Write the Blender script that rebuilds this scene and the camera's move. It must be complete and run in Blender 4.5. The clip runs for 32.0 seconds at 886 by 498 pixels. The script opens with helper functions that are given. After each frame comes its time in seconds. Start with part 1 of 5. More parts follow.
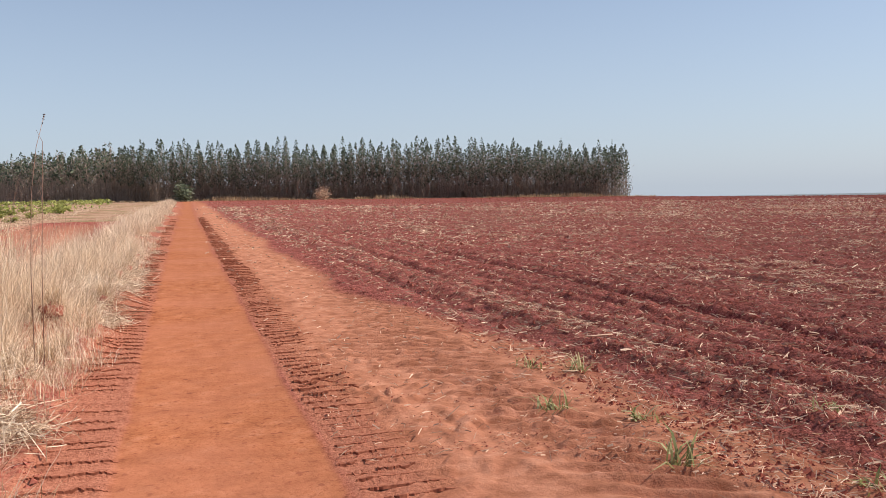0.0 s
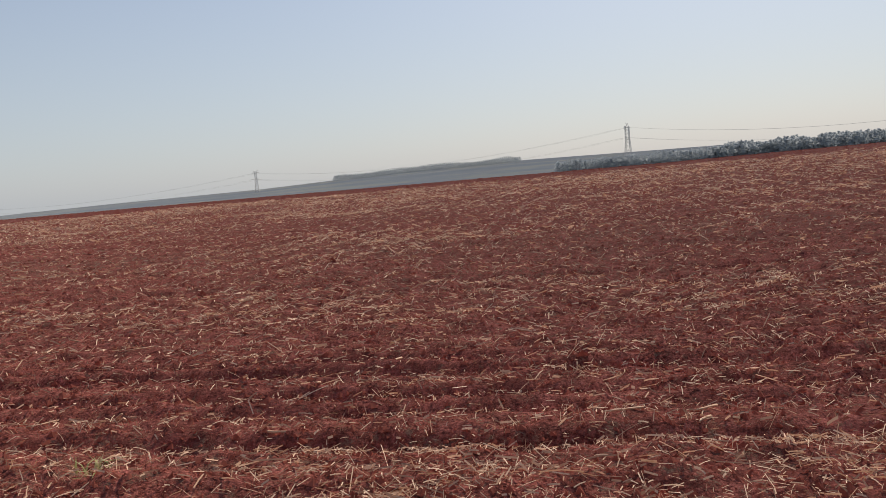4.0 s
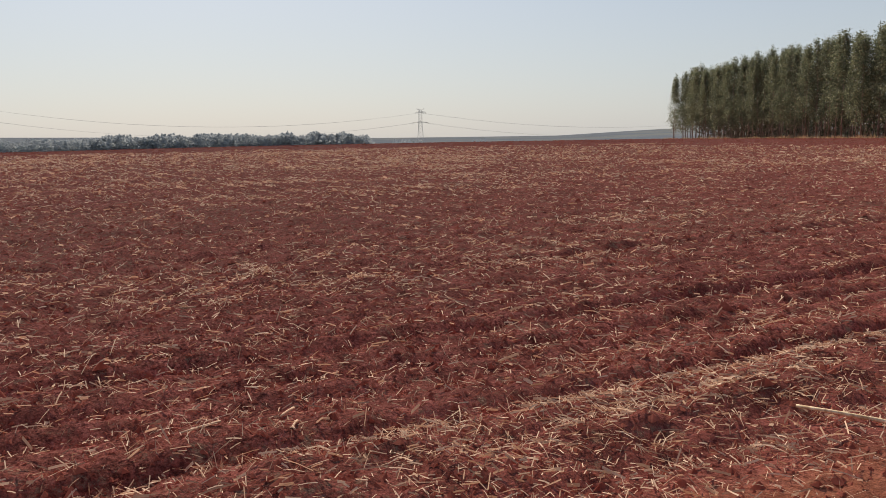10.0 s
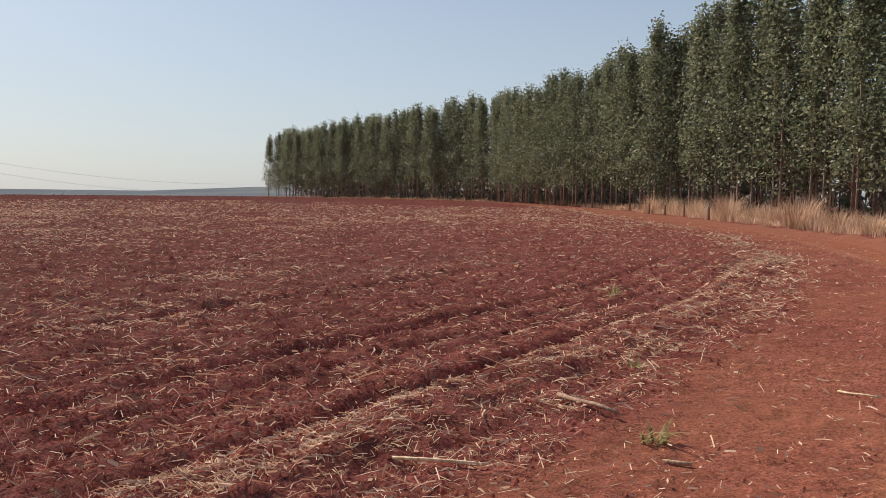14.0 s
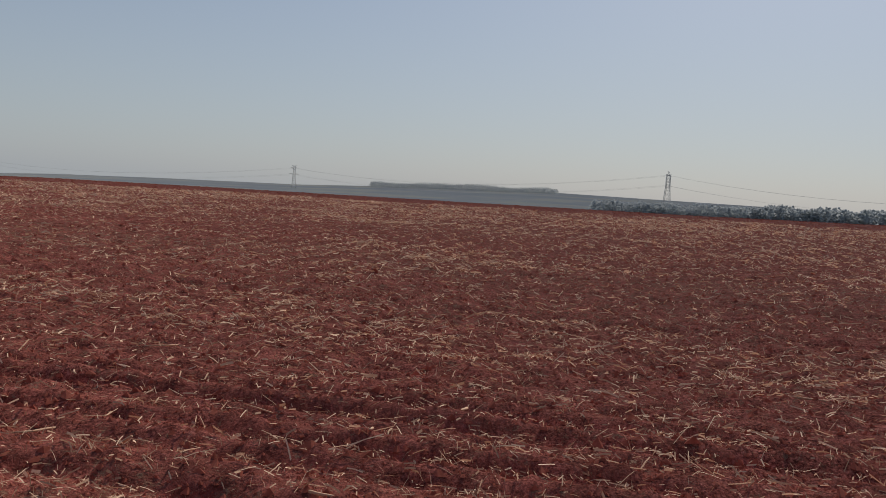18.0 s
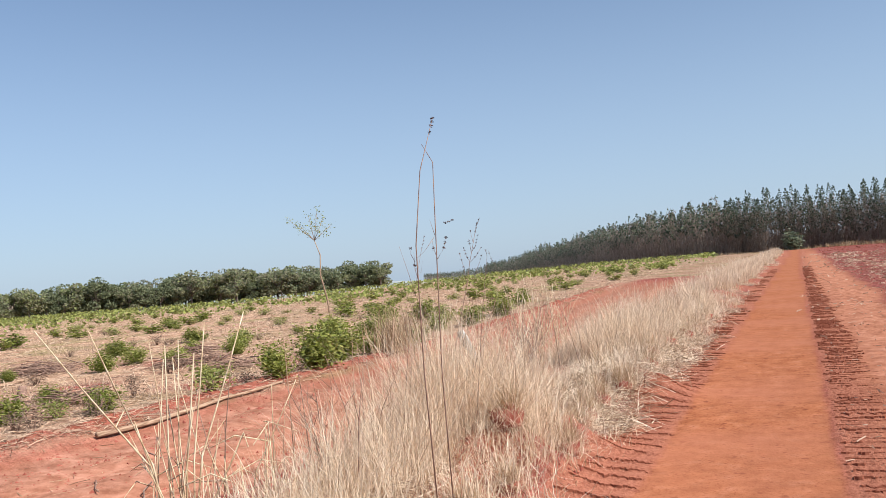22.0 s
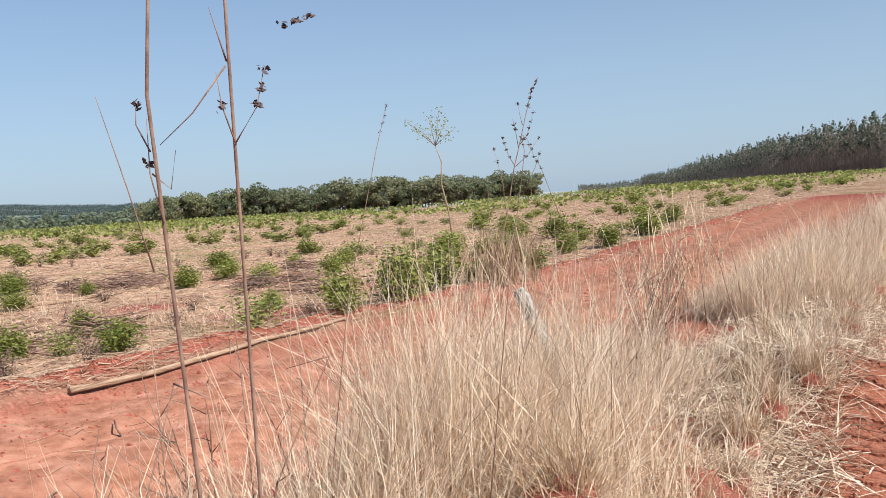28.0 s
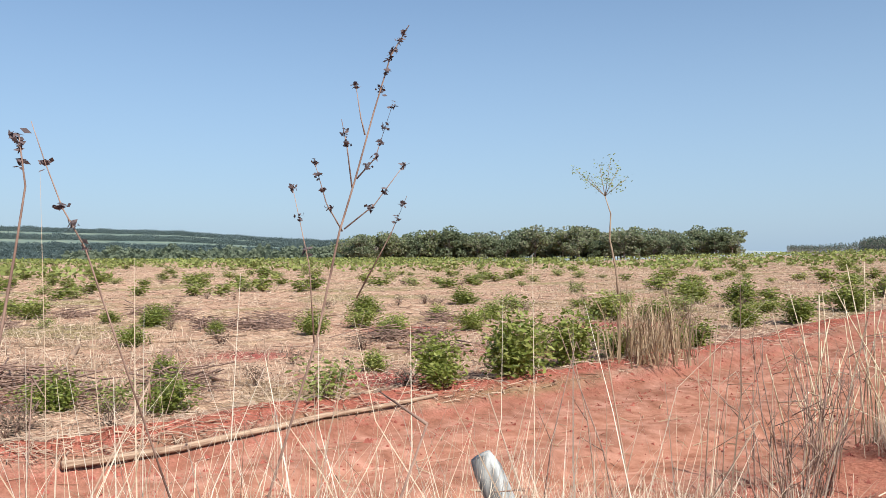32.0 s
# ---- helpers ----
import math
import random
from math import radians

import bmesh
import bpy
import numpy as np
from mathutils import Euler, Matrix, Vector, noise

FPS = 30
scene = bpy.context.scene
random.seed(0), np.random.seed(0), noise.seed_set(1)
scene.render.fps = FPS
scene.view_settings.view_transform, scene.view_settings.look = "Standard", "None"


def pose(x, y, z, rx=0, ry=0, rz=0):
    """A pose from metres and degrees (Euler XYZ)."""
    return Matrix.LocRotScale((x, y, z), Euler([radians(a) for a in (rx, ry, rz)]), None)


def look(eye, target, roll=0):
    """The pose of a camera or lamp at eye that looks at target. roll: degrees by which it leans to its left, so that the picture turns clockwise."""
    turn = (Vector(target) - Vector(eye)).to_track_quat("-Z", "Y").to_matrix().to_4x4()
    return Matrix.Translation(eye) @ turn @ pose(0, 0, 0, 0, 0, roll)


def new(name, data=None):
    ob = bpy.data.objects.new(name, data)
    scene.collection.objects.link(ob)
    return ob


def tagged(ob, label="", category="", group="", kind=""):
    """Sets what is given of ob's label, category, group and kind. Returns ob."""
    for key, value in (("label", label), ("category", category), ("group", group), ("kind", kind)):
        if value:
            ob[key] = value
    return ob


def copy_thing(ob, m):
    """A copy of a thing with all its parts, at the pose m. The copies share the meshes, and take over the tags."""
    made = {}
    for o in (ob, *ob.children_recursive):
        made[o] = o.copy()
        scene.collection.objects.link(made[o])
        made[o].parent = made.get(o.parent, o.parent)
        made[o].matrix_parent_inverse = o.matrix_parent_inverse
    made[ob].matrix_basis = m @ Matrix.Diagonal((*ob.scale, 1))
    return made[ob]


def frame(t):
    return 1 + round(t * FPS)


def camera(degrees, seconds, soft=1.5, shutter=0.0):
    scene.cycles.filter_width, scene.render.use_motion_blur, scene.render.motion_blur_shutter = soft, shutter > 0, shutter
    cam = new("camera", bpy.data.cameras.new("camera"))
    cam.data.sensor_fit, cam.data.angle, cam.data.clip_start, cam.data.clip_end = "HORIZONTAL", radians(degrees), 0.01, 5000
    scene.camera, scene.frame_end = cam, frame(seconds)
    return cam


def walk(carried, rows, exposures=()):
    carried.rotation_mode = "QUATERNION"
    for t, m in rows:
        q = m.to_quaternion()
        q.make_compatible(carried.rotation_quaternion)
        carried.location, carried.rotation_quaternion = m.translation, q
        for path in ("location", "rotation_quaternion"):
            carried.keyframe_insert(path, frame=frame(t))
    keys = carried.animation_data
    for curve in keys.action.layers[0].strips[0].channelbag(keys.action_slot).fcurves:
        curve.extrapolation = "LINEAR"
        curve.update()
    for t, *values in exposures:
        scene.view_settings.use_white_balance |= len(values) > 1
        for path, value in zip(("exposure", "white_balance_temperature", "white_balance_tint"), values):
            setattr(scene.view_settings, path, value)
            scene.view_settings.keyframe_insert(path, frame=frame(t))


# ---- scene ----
cam = camera(55.30, 32.0, soft=0.5)
PATH = [
    (0.0, pose(0.116, 0.004, 1.632, 86.11, 1.34, -16.73)),
    (0.5, pose(0.021, 0.275, 1.626, 85.96, 3.12, -20.96)),
    (1.0, pose(-0.050, 0.589, 1.604, 85.88, 3.45, -26.45)),
    (1.5, pose(-0.102, 0.888, 1.599, 85.16, 2.90, -39.22)),
    (2.0, pose(-0.113, 1.078, 1.606, 85.10, 8.36, -46.21)),
    (2.5, pose(-0.157, 1.209, 1.623, 85.23, 7.88, -52.41)),
    (3.0, pose(-0.198, 1.434, 1.654, 84.38, 6.41, -65.95)),
    (3.5, pose(-0.080, 1.607, 1.623, 83.88, 5.11, -71.40)),
    (4.0, pose(0.062, 1.712, 1.610, 84.77, 4.70, -78.29)),
    (4.5, pose(0.129, 1.837, 1.589, 83.75, 1.72, -87.81)),
    (6.5, pose(0.600, 2.354, 1.569, 83.48, 1.23, -93.22)),
    (7.0, pose(0.724, 2.475, 1.565, 83.47, 1.33, -93.93)),
    (7.5, pose(0.848, 2.585, 1.565, 86.58, 2.26, -94.38)),
    (8.0, pose(0.922, 2.704, 1.557, 86.65, 2.39, -94.05)),
    (8.5, pose(0.963, 2.798, 1.534, 83.00, 2.76, -104.15)),
    (9.0, pose(0.962, 2.745, 1.532, 82.19, 0.65, -117.80)),
    (9.5, pose(0.913, 2.719, 1.547, 82.32, 0.54, -118.26)),
    (10.0, pose(0.877, 2.688, 1.558, 82.55, 0.50, -118.50)),
    (10.5, pose(0.860, 2.657, 1.564, 83.94, 0.70, -118.73)),
    (11.0, pose(0.863, 2.650, 1.572, 87.16, 0.74, -119.24)),
    (11.5, pose(0.856, 2.610, 1.572, 87.73, 0.49, -125.86)),
    (12.0, pose(0.856, 2.581, 1.560, 88.02, 0.11, -134.33)),
    (12.5, pose(0.950, 2.584, 1.568, 88.06, -0.09, -138.79)),
    (13.0, pose(0.991, 2.613, 1.573, 87.96, -0.90, -144.52)),
    (13.5, pose(1.014, 2.591, 1.556, 86.81, -1.05, -146.66)),
    (15.5, pose(1.090, 2.409, 1.545, 86.81, -0.41, -129.08)),
    (16.0, pose(1.151, 2.384, 1.539, 87.46, 0.00, -121.69)),
    (16.5, pose(1.119, 2.306, 1.542, 88.05, 0.14, -113.93)),
    (17.0, pose(1.103, 2.313, 1.552, 87.21, -4.30, -98.63)),
    (17.5, pose(1.139, 2.371, 1.542, 86.52, -4.69, -86.02)),
    (18.0, pose(1.095, 2.445, 1.601, 86.06, -3.54, -75.87)),
    (18.5, pose(1.151, 2.654, 1.514, 86.50, -1.32, -64.23)),
    (19.0, pose(1.165, 2.796, 1.517, 87.03, 0.45, -51.06)),
    (19.5, pose(1.237, 2.884, 1.517, 87.67, 1.61, -34.11)),
    (20.0, pose(1.193, 3.015, 1.509, 88.27, 1.95, -19.16)),
    (20.5, pose(1.098, 3.244, 1.533, 90.71, 4.14, -9.67)),
    (21.0, pose(1.020, 3.440, 1.508, 91.54, 4.50, 4.11)),
    (21.5, pose(0.904, 3.695, 1.511, 91.77, 3.59, 20.80)),
    (22.0, pose(0.719, 3.926, 1.526, 91.81, 4.82, 23.03)),
    (22.5, pose(0.572, 4.202, 1.510, 88.83, 4.87, 28.72)),
    (23.0, pose(0.498, 4.493, 1.539, 87.71, 4.36, 33.62)),
    (23.5, pose(0.345, 4.833, 1.515, 87.20, 2.40, 35.52)),
    (24.0, pose(0.201, 5.171, 1.532, 85.73, 3.28, 35.67)),
    (24.5, pose(0.150, 5.463, 1.557, 84.94, 3.30, 38.40)),
    (26.5, pose(-0.052, 6.344, 1.523, 85.34, 4.25, 36.89)),
    (27.0, pose(-0.086, 6.641, 1.523, 86.33, 3.77, 29.99)),
    (27.5, pose(-0.087, 6.943, 1.505, 86.41, 3.73, 29.78)),
    (28.0, pose(-0.088, 7.223, 1.512, 86.49, 3.69, 33.42)),
    (28.5, pose(-0.150, 7.512, 1.524, 87.27, 4.14, 33.18)),
    (29.0, pose(-0.172, 7.816, 1.501, 84.71, 7.25, 34.85)),
    (29.5, pose(-0.245, 8.129, 1.522, 85.29, 3.83, 40.93)),
    (30.0, pose(-0.302, 8.388, 1.539, 86.39, 2.33, 40.80)),
    (30.5, pose(-0.334, 8.663, 1.536, 86.62, 2.37, 40.42)),
    (31.0, pose(-0.345, 8.897, 1.550, 86.73, 2.28, 40.92)),
    (31.5, pose(-0.447, 9.129, 1.557, 88.06, 0.54, 44.33)),
    (32.0, pose(-0.547, 9.360, 1.578, 90.18, 0.46, 46.50)),
]
walk(cam, PATH, exposures=(
    (0.0, 0.2, 6650, 12), (1.0, 0.0, 6750, 12), (2.0, -0.05, 6950, 14), (3.0, -0.25, 7150, 14), (4.0, -0.05, 7250, 13), (7.0, 0.0, 7300, 12), (8.0, -0.4, 7150, 10), (9.0, 0.05, 7400, 14),
    (10.0, 0.0, 7600, 13), (11.0, -0.4, 7150, 9), (12.0, -0.3, 7200, 10), (13.0, 0.15, 7250, 11), (16.0, -0.4, 7100, 10), (17.0, -0.6, 7050, 9), (17.5, -0.55, 7050, 10), (18.5, -0.4, 7100, 13), (20.0, -0.2, 6700, 15),
    (21.5, 0.15, 6200, 9), (22.2, 0.2, 6100, 8), (23.0, 0.1, 6050, 7), (30.0, 0.1, 6050, 6), (32.0, 0.15, 5850, 4)))

# ---- world and sun ----
SUN_AZ, SUN_EL = -101.0, 43.0          # degrees: azimuth to the left of +y, elevation
world = bpy.data.worlds.new("world")
scene.world = world
world.use_nodes = True
wn, wl = world.node_tree.nodes, world.node_tree.links
sky = wn.new("ShaderNodeTexSky")
sky.sky_type, sky.sun_disc = "NISHITA", False
sky.sun_elevation, sky.sun_rotation = radians(SUN_EL), radians(-SUN_AZ)
sky.air_density, sky.dust_density, sky.ozone_density, sky.altitude = 1.0, 1.7, 4.5, 500
veil = wn.new("ShaderNodeMix")          # dry-season haze over the sky
veil.data_type, veil.inputs["B"].default_value = "RGBA", (4.75, 5.65, 6.75, 1)
way, up = wn.new("ShaderNodeTexCoord"), wn.new("ShaderNodeSeparateXYZ")
low = wn.new("ShaderNodeMapRange")      # the haze thickens towards the horizon
low.interpolation_type = "SMOOTHSTEP"
low.inputs["From Min"].default_value, low.inputs["From Max"].default_value = -0.05, 0.45
low.inputs["To Min"].default_value, low.inputs["To Max"].default_value = 0.70, 0.14
wl.new(way.outputs["Generated"], up.inputs[0])
wl.new(up.outputs["Z"], low.inputs["Value"])
wl.new(low.outputs["Result"], veil.inputs["Factor"])
wl.new(sky.outputs[0], veil.inputs["A"])
wl.new(veil.outputs["Result"], wn["Background"].inputs[0])
wn["Background"].inputs[1].default_value = 0.105
sun_data = bpy.data.lights.new("sun", "SUN")
sun_data.energy, sun_data.angle, sun_data.color = 5.6, radians(0.6), (1.0, 0.94, 0.86)
sun = new("sun", sun_data)
_a, _e = radians(SUN_AZ), radians(SUN_EL)
sun.matrix_world = look((-math.sin(_a) * math.cos(_e) * 50, math.cos(_a) * math.cos(_e) * 50, math.sin(_e) * 50), (0, 0, 0))


# ---- numeric helpers ----
def lattice(ix, iy, seed):
    n = (ix.astype(np.int64) * 374761393 + iy.astype(np.int64) * 668265263 + seed * 974711) & 0xFFFFFFFF
    n = ((n ^ (n >> 13)) * 1274126177) & 0xFFFFFFFF
    return ((n ^ (n >> 16)) & 0xFFFF) / 65535.0


def value_noise(x, y, seed=0):
    ix, iy = np.floor(x), np.floor(y)
    fx, fy = x - ix, y - iy
    fx, fy = fx * fx * (3 - 2 * fx), fy * fy * (3 - 2 * fy)
    a, b = lattice(ix, iy, seed), lattice(ix + 1, iy, seed)
    c, d = lattice(ix, iy + 1, seed), lattice(ix + 1, iy + 1, seed)
    return (a + (b - a) * fx) * (1 - fy) + (c + (d - c) * fx) * fy


def fractal(x, y, seed=0, octaves=3):
    total, amp, norm = 0.0, 1.0, 0.0
    for k in range(octaves):
        total = total + amp * value_noise(x * 2**k, y * 2**k, seed + 17 * k)
        norm, amp = norm + amp, amp * 0.5
    return total / norm - 0.5


def smooth(a, b, v):
    t = np.clip((v - a) / (b - a), 0, 1)
    return t * t * (3 - 2 * t)


def band(v, a, b, soft):
    return smooth(a - soft, a + soft, v) * (1 - smooth(b - soft, b + soft, v))


# ---- the lie of the land ----
EDGE_AZ = (-180, -150, -133, -117, -105, -93, -78, -51, -45, -38, -30, -13, 0, 11, 20, 27, 36, 52, 68, 74, 100, 180)
EDGE_EL = (-.25, -.25, -.17, -.30, -.43, -.62, -.70, -.72, -.82, -.78, -.62, -.41, -.25, -.2, -.33, -.5, -.68, -.58, -.50, -.45, -.3, -.25)
RIDGE_AZ = (-180, -140, -133, -126, -115, -98, -90, -83, -76, -66, -57, -51, -46, -30, 0, 22, 30, 50, 57, 64, 74, 90, 180)
RIDGE_EL = (.5, .5, .52, .13, .08, .25, .30, .36, .24, -.17, -.30, -.44, -.68, -.7, -.4, -.3, .1, .45, .7, 1.25, 1.5, 1.3, .45)
ROAD_Y = (-4500, -140, -122, -79, -45.5, -31, -20, -10, 0, 10, 25, 55, 290, 5000)
ROAD_X = (3800, 91, 75, 38.5, 16.5, 7.0, 2.6, .8, .36, .26, .16, .06, -.3, -.3)
LUGS = ((-0.84, -0.30, 0.25), (0.95, 1.55, 0.17))     # tread bars beside the strip: from, to, gap
PATH_Y = (-4500, -5, 8, 10, 14, 18, 24, 30, 38, 60, 5000)
PATH_X = (-9, -7.2, -5.9, -5.6, -5.4, -4.9, -4.9, -5.3, -5.9, -7.5, -7.5)


def ground(x, y):
    """Height of the land and its soil masks: packed road earth, loose earth, straw litter, scrub litter, far land."""
    x, y = np.asarray(x, float), np.asarray(y, float)
    r = np.hypot(x - 0.4, y - 3.0) + 1e-6
    az = np.degrees(np.arctan2(-(x - 0.4), y - 3.0))
    edge, ridge = np.tan(np.radians(np.interp(az, EDGE_AZ, EDGE_EL))), np.tan(np.radians(np.interp(az, RIDGE_AZ, RIDGE_EL)))
    z150 = 1.58 + 150 * edge
    s = np.clip(r / 150, 0, 1)
    z = z150 * (0.35 * s + 0.65 * s * s)
    past = np.clip((r - 150) / 200, 0, 1)
    rim = 1.58 + np.minimum(r, 350) * edge - 0.5 * past**1.5
    z = np.where(r > 150, rim, z)
    d = np.clip((r - 350) / 450, 0, 1)
    low = 1.58 + 800 * (np.minimum(edge, ridge) - 0.010)
    z = np.where(r > 350, rim + (low - rim) * d * d * (3 - 2 * d), z)
    e = np.clip((r - 800) / 1700, 0, 1)
    high = 1.6 + 2500 * ridge
    z = np.where(r > 800, low + (high - low) * (0.4 * e + 0.6 * e * e), z)
    z = np.where(r > 2500, high - (r - 2500) * 0.02, z)
    near = 1 - smooth(90, 170, r)
    u = x - np.interp(y, ROAD_Y, ROAD_X) + 0.36
    p = x - np.interp(y, PATH_Y, PATH_X)
    wob = 0.5 * fractal(x * 0.35, y * 0.35, 3) * 1.2
    inset = np.interp(y, (1, 4, 8, 13), (0, -0.5, -0.45, 0.55))
    field = smooth(2.9, 3.7, u + inset + wob)
    left = 1 - smooth(-3.5, -3.0, u + 0.5 * wob)
    verge = band(u + 0.5 * wob, -3.2, -0.95, 0.25)
    strip = band(u + 0.06 * fractal(x * 2, y * 1.2, 9), -0.33, 0.93, 0.04)
    lug = band(u, -0.88, -0.30, 0.05) + band(u, 0.95, 1.55, 0.05)
    dirt = smooth(1.12, 1.72, u + wob) * (1 - smooth(2.9, 3.5, u + inset + wob))
    track = band(p + 0.3 * wob, -1.75, 1.9, 0.25) * (1 - smooth(45, 60, y))
    # relief
    clod = fractal(x * 3.1, y * 3.1, 5, 4)
    fine = fractal(x * 8.0, y * 8.0, 8, 2)
    big = fractal(x * 0.8, y * 0.8, 21, 3)
    us = u + 0.10 * fractal(x * 0.25, y * 0.12, 31)
    lump = fractal(x * 1.7, y * 1.7, 15, 3)
    h = field * (0.070 * np.abs(clod) + 0.075 * fine + 0.050 * big + 0.055 * lump) * (1 - 0.25 * band(us, 3.6, 9.5, 0.4))
    for c, depth, w in ((3.78, .09, .09), (4.9, .12, .09), (5.5, .05, .12), (5.95, .07, .10), (6.62, .10, .10), (7.05, .04, .14), (8.3, .06, .12), (9.6, .09, .13), (11.1, .05, .2), (12.4, .08, .25), (13.9, .05, .2), (15.5, .07, .25), (18.2, .08, .3), (21.5, .08, .3)):
        depth = depth * (0.15 + 0.8 * value_noise(x * 0 + c * 3.1, y * 0.22, 40))
        g = np.exp(-(((us - c) / w) ** 2)) * (0.8 + 0.4 * value_noise(x * 0.9, y * 0.9, 41))
        h = h - depth * g + 0.5 * depth * np.exp(-(((us - c - 0.22) / 0.13) ** 2)) * (1 + 0.8 * fine)
    h = h + 0.028 * smooth(8, 10, u) * np.cos(2 * math.pi * (y + 0.25 * fractal(x * 0.2, y * 0.2, 76)) / 0.85)
    h = h + 0.045 * band(us, 4.05, 4.6, 0.12) * (1 + 3 * clod)
    h = h + 0.020 * band(us, 3.6, 9.5, 0.4) * np.cos(us * 16.5 + 2.0 * fractal(x * 0.3, y * 0.15, 33)) * (0.5 + value_noise(x * 0.7, y * 0.25, 34))
    rough = 0.7 + 0.6 * value_noise(x * 0.9, y * 0.7, 51)
    for lo, hi, gap in LUGS:
        f = np.mod(y / gap, 1.0)
        bar = 0.014 * np.exp(-(((f - 0.5) / 0.13) ** 2)) - 0.022 * np.exp(-(((f - 0.26) / 0.13) ** 2))
        h = h + band(u + 0.04 * fine, lo, hi, 0.05) * rough * (bar - 0.008 + 0.008 * fine)
    print_mask = band(u + 0.3 * wob, 1.5, 3.0, 0.2) * np.clip(3 * value_noise(x * 0.7, y * 0.35, 54) - 0.9, 0, 1)
    saw2 = np.mod((y + 0.55 * u + 0.06 * fractal(x * 3, y * 2, 55)) / 0.21, 1.0)
    h = h + print_mask * 0.065 * (np.where(saw2 < 0.3, saw2 / 0.3, (1 - saw2) / 0.7) - 0.5)
    h = h + strip * 0.008 * clod - 0.012 * strip
    h = h + dirt * (0.035 * clod + 0.035 * fine + 0.05 * np.clip(value_noise(x * 0.5, y * 0.35, 91) - 0.4, 0, 1) * 4 * np.abs(fine))
    heap = np.exp(-(((u + 1.75) / 0.75) ** 2)) * (0.10 + 0.30 * np.clip(fractal(x * 0.9, y * 0.55, 61, 2) + 0.15, 0, 1))
    h = h + verge * (heap + 0.09 * clod + 0.06 * fine)
    for cx, cy, hh, w in ((-1.3, 9.75, .24, .40), (-1.15, 10.7, .18, .32), (-1.1, 13.3, .26, .5), (-1.5, 7.2, .15, .5)):
        h = h + hh * np.exp(-((x - cx) ** 2 + (y - cy) ** 2) / w**2) * (1 + 1.2 * clod)
    h = h + left * (-0.05 + 0.06 * big) - 0.14 * track * near + track * (0.035 * fine + 0.045 * clod)
    rut = np.exp(-(((p - 0.65) / 0.22) ** 2)) + np.exp(-(((p + 0.75) / 0.22) ** 2))
    ridge = np.exp(-(((p - 0.05 + 0.4 * wob) / 0.16) ** 2)) + 0.8 * np.exp(-(((p - 1.5 + 0.4 * wob) / 0.2) ** 2))
    h = h + track * (-0.05 * rut + ridge * (0.03 + 0.10 * np.abs(clod)))
    bank = np.exp(-(((p + 2.35 + 0.6 * wob) / 0.38) ** 2)) * (1 - smooth(45, 60, y)) * left
    h = h + bank * (0.10 + 0.14 * clod)
    scrub = left * (1 - track)
    h = h + scrub * (0.05 * clod + 0.04 * fine)
    patch = sum(np.exp(-(((x - a) / w) ** 2 + ((y - b) / w) ** 2)) for a, b, w in ((-9.0, 16.2, .85), (-10.6, 11.6, .7), (-12.4, 16.4, .6), (-9.6, 19.6, .7), (-14.0, 21.2, .9), (-11.2, 24.5, .9)))
    bare = np.clip(bank * 1.2 + track + 1.3 * patch, 0, 1) * left
    z = z + h * near
    packed = -0.25 * print_mask + np.clip(strip * (0.65 + 0.35 * smooth(-4, 0, y)) + 0.7 * track + (0.2 + 0.6 * smooth(-3, 4, y)) * dirt + 0.35 * bank * left, 0, 1)
    packed = np.clip(packed, 0, 1) * np.where(y < -20, 1 - smooth(120, 200, r), 1 - smooth(250, 300, r))
    loose = np.clip(lug + (0.3 + 0.8 * np.clip(value_noise(x * 1.1, y * 0.8, 92) - 0.45, 0, 1)) * dirt + 0.8 * verge + 0.35 * track, 0, 1)
    straw = np.clip(field * (0.35 + 0.9 * fractal(x * 0.16, y * 0.10, 71) + 0.2 * band(us, 4.0, 5.0, 0.3) + 0.12 * smooth(110, 200, r)) + 0.9 * verge, 0, 1.6)
    litter = np.clip(scrub - bare, 0, 1) * (1 - smooth(300, 420, r)) * np.where(y < 60, 1 - smooth(-2.0, -1.4, p), 1)
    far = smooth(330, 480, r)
    wooded = smooth(30, 48, az) * far
    pale = np.clip((0.0 + 0.5 * np.exp(-(((p - 0.75 + 0.3 * wob) / 0.5) ** 2)) + 0.35 * np.exp(-(((p + 0.65) / 0.4) ** 2))) * track + 0.95 * dirt * smooth(-2, 4, y), 0, 1) * (1 - smooth(90, 140, r))
    worn = track * (1 - smooth(60, 90, r))
    return z, packed, loose, straw, litter, far, pale, wooded, worn


def ground_z(x, y):
    return float(ground(np.array([x]), np.array([y]))[0][0])


# ---- mesh helpers ----
def soup(name, verts, faces, material, flat=False):
    me = bpy.data.meshes.new(name)
    if isinstance(faces, np.ndarray):
        corners = faces.shape[1]
        me.vertices.add(len(verts))
        me.vertices.foreach_set("co", np.asarray(verts, np.float32).ravel())
        me.loops.add(faces.size)
        me.loops.foreach_set("vertex_index", faces.astype(np.int32).ravel())
        me.polygons.add(len(faces))
        me.polygons.foreach_set("loop_start", np.arange(0, faces.size, corners, dtype=np.int32))
        me.update(calc_edges=True)
    else:
        me.from_pydata([tuple(p) for p in np.asarray(verts, float).tolist()], [], faces)
    me.materials.append(material)
    me.polygons.foreach_set("use_smooth", np.full(len(me.polygons), not flat))
    me.update()
    return me


def part(name, me, parent, label="", m=None):
    ob = new(name, me)
    ob.parent = parent
    if m is not None:
        ob.matrix_basis = m
    return tagged(ob, label)


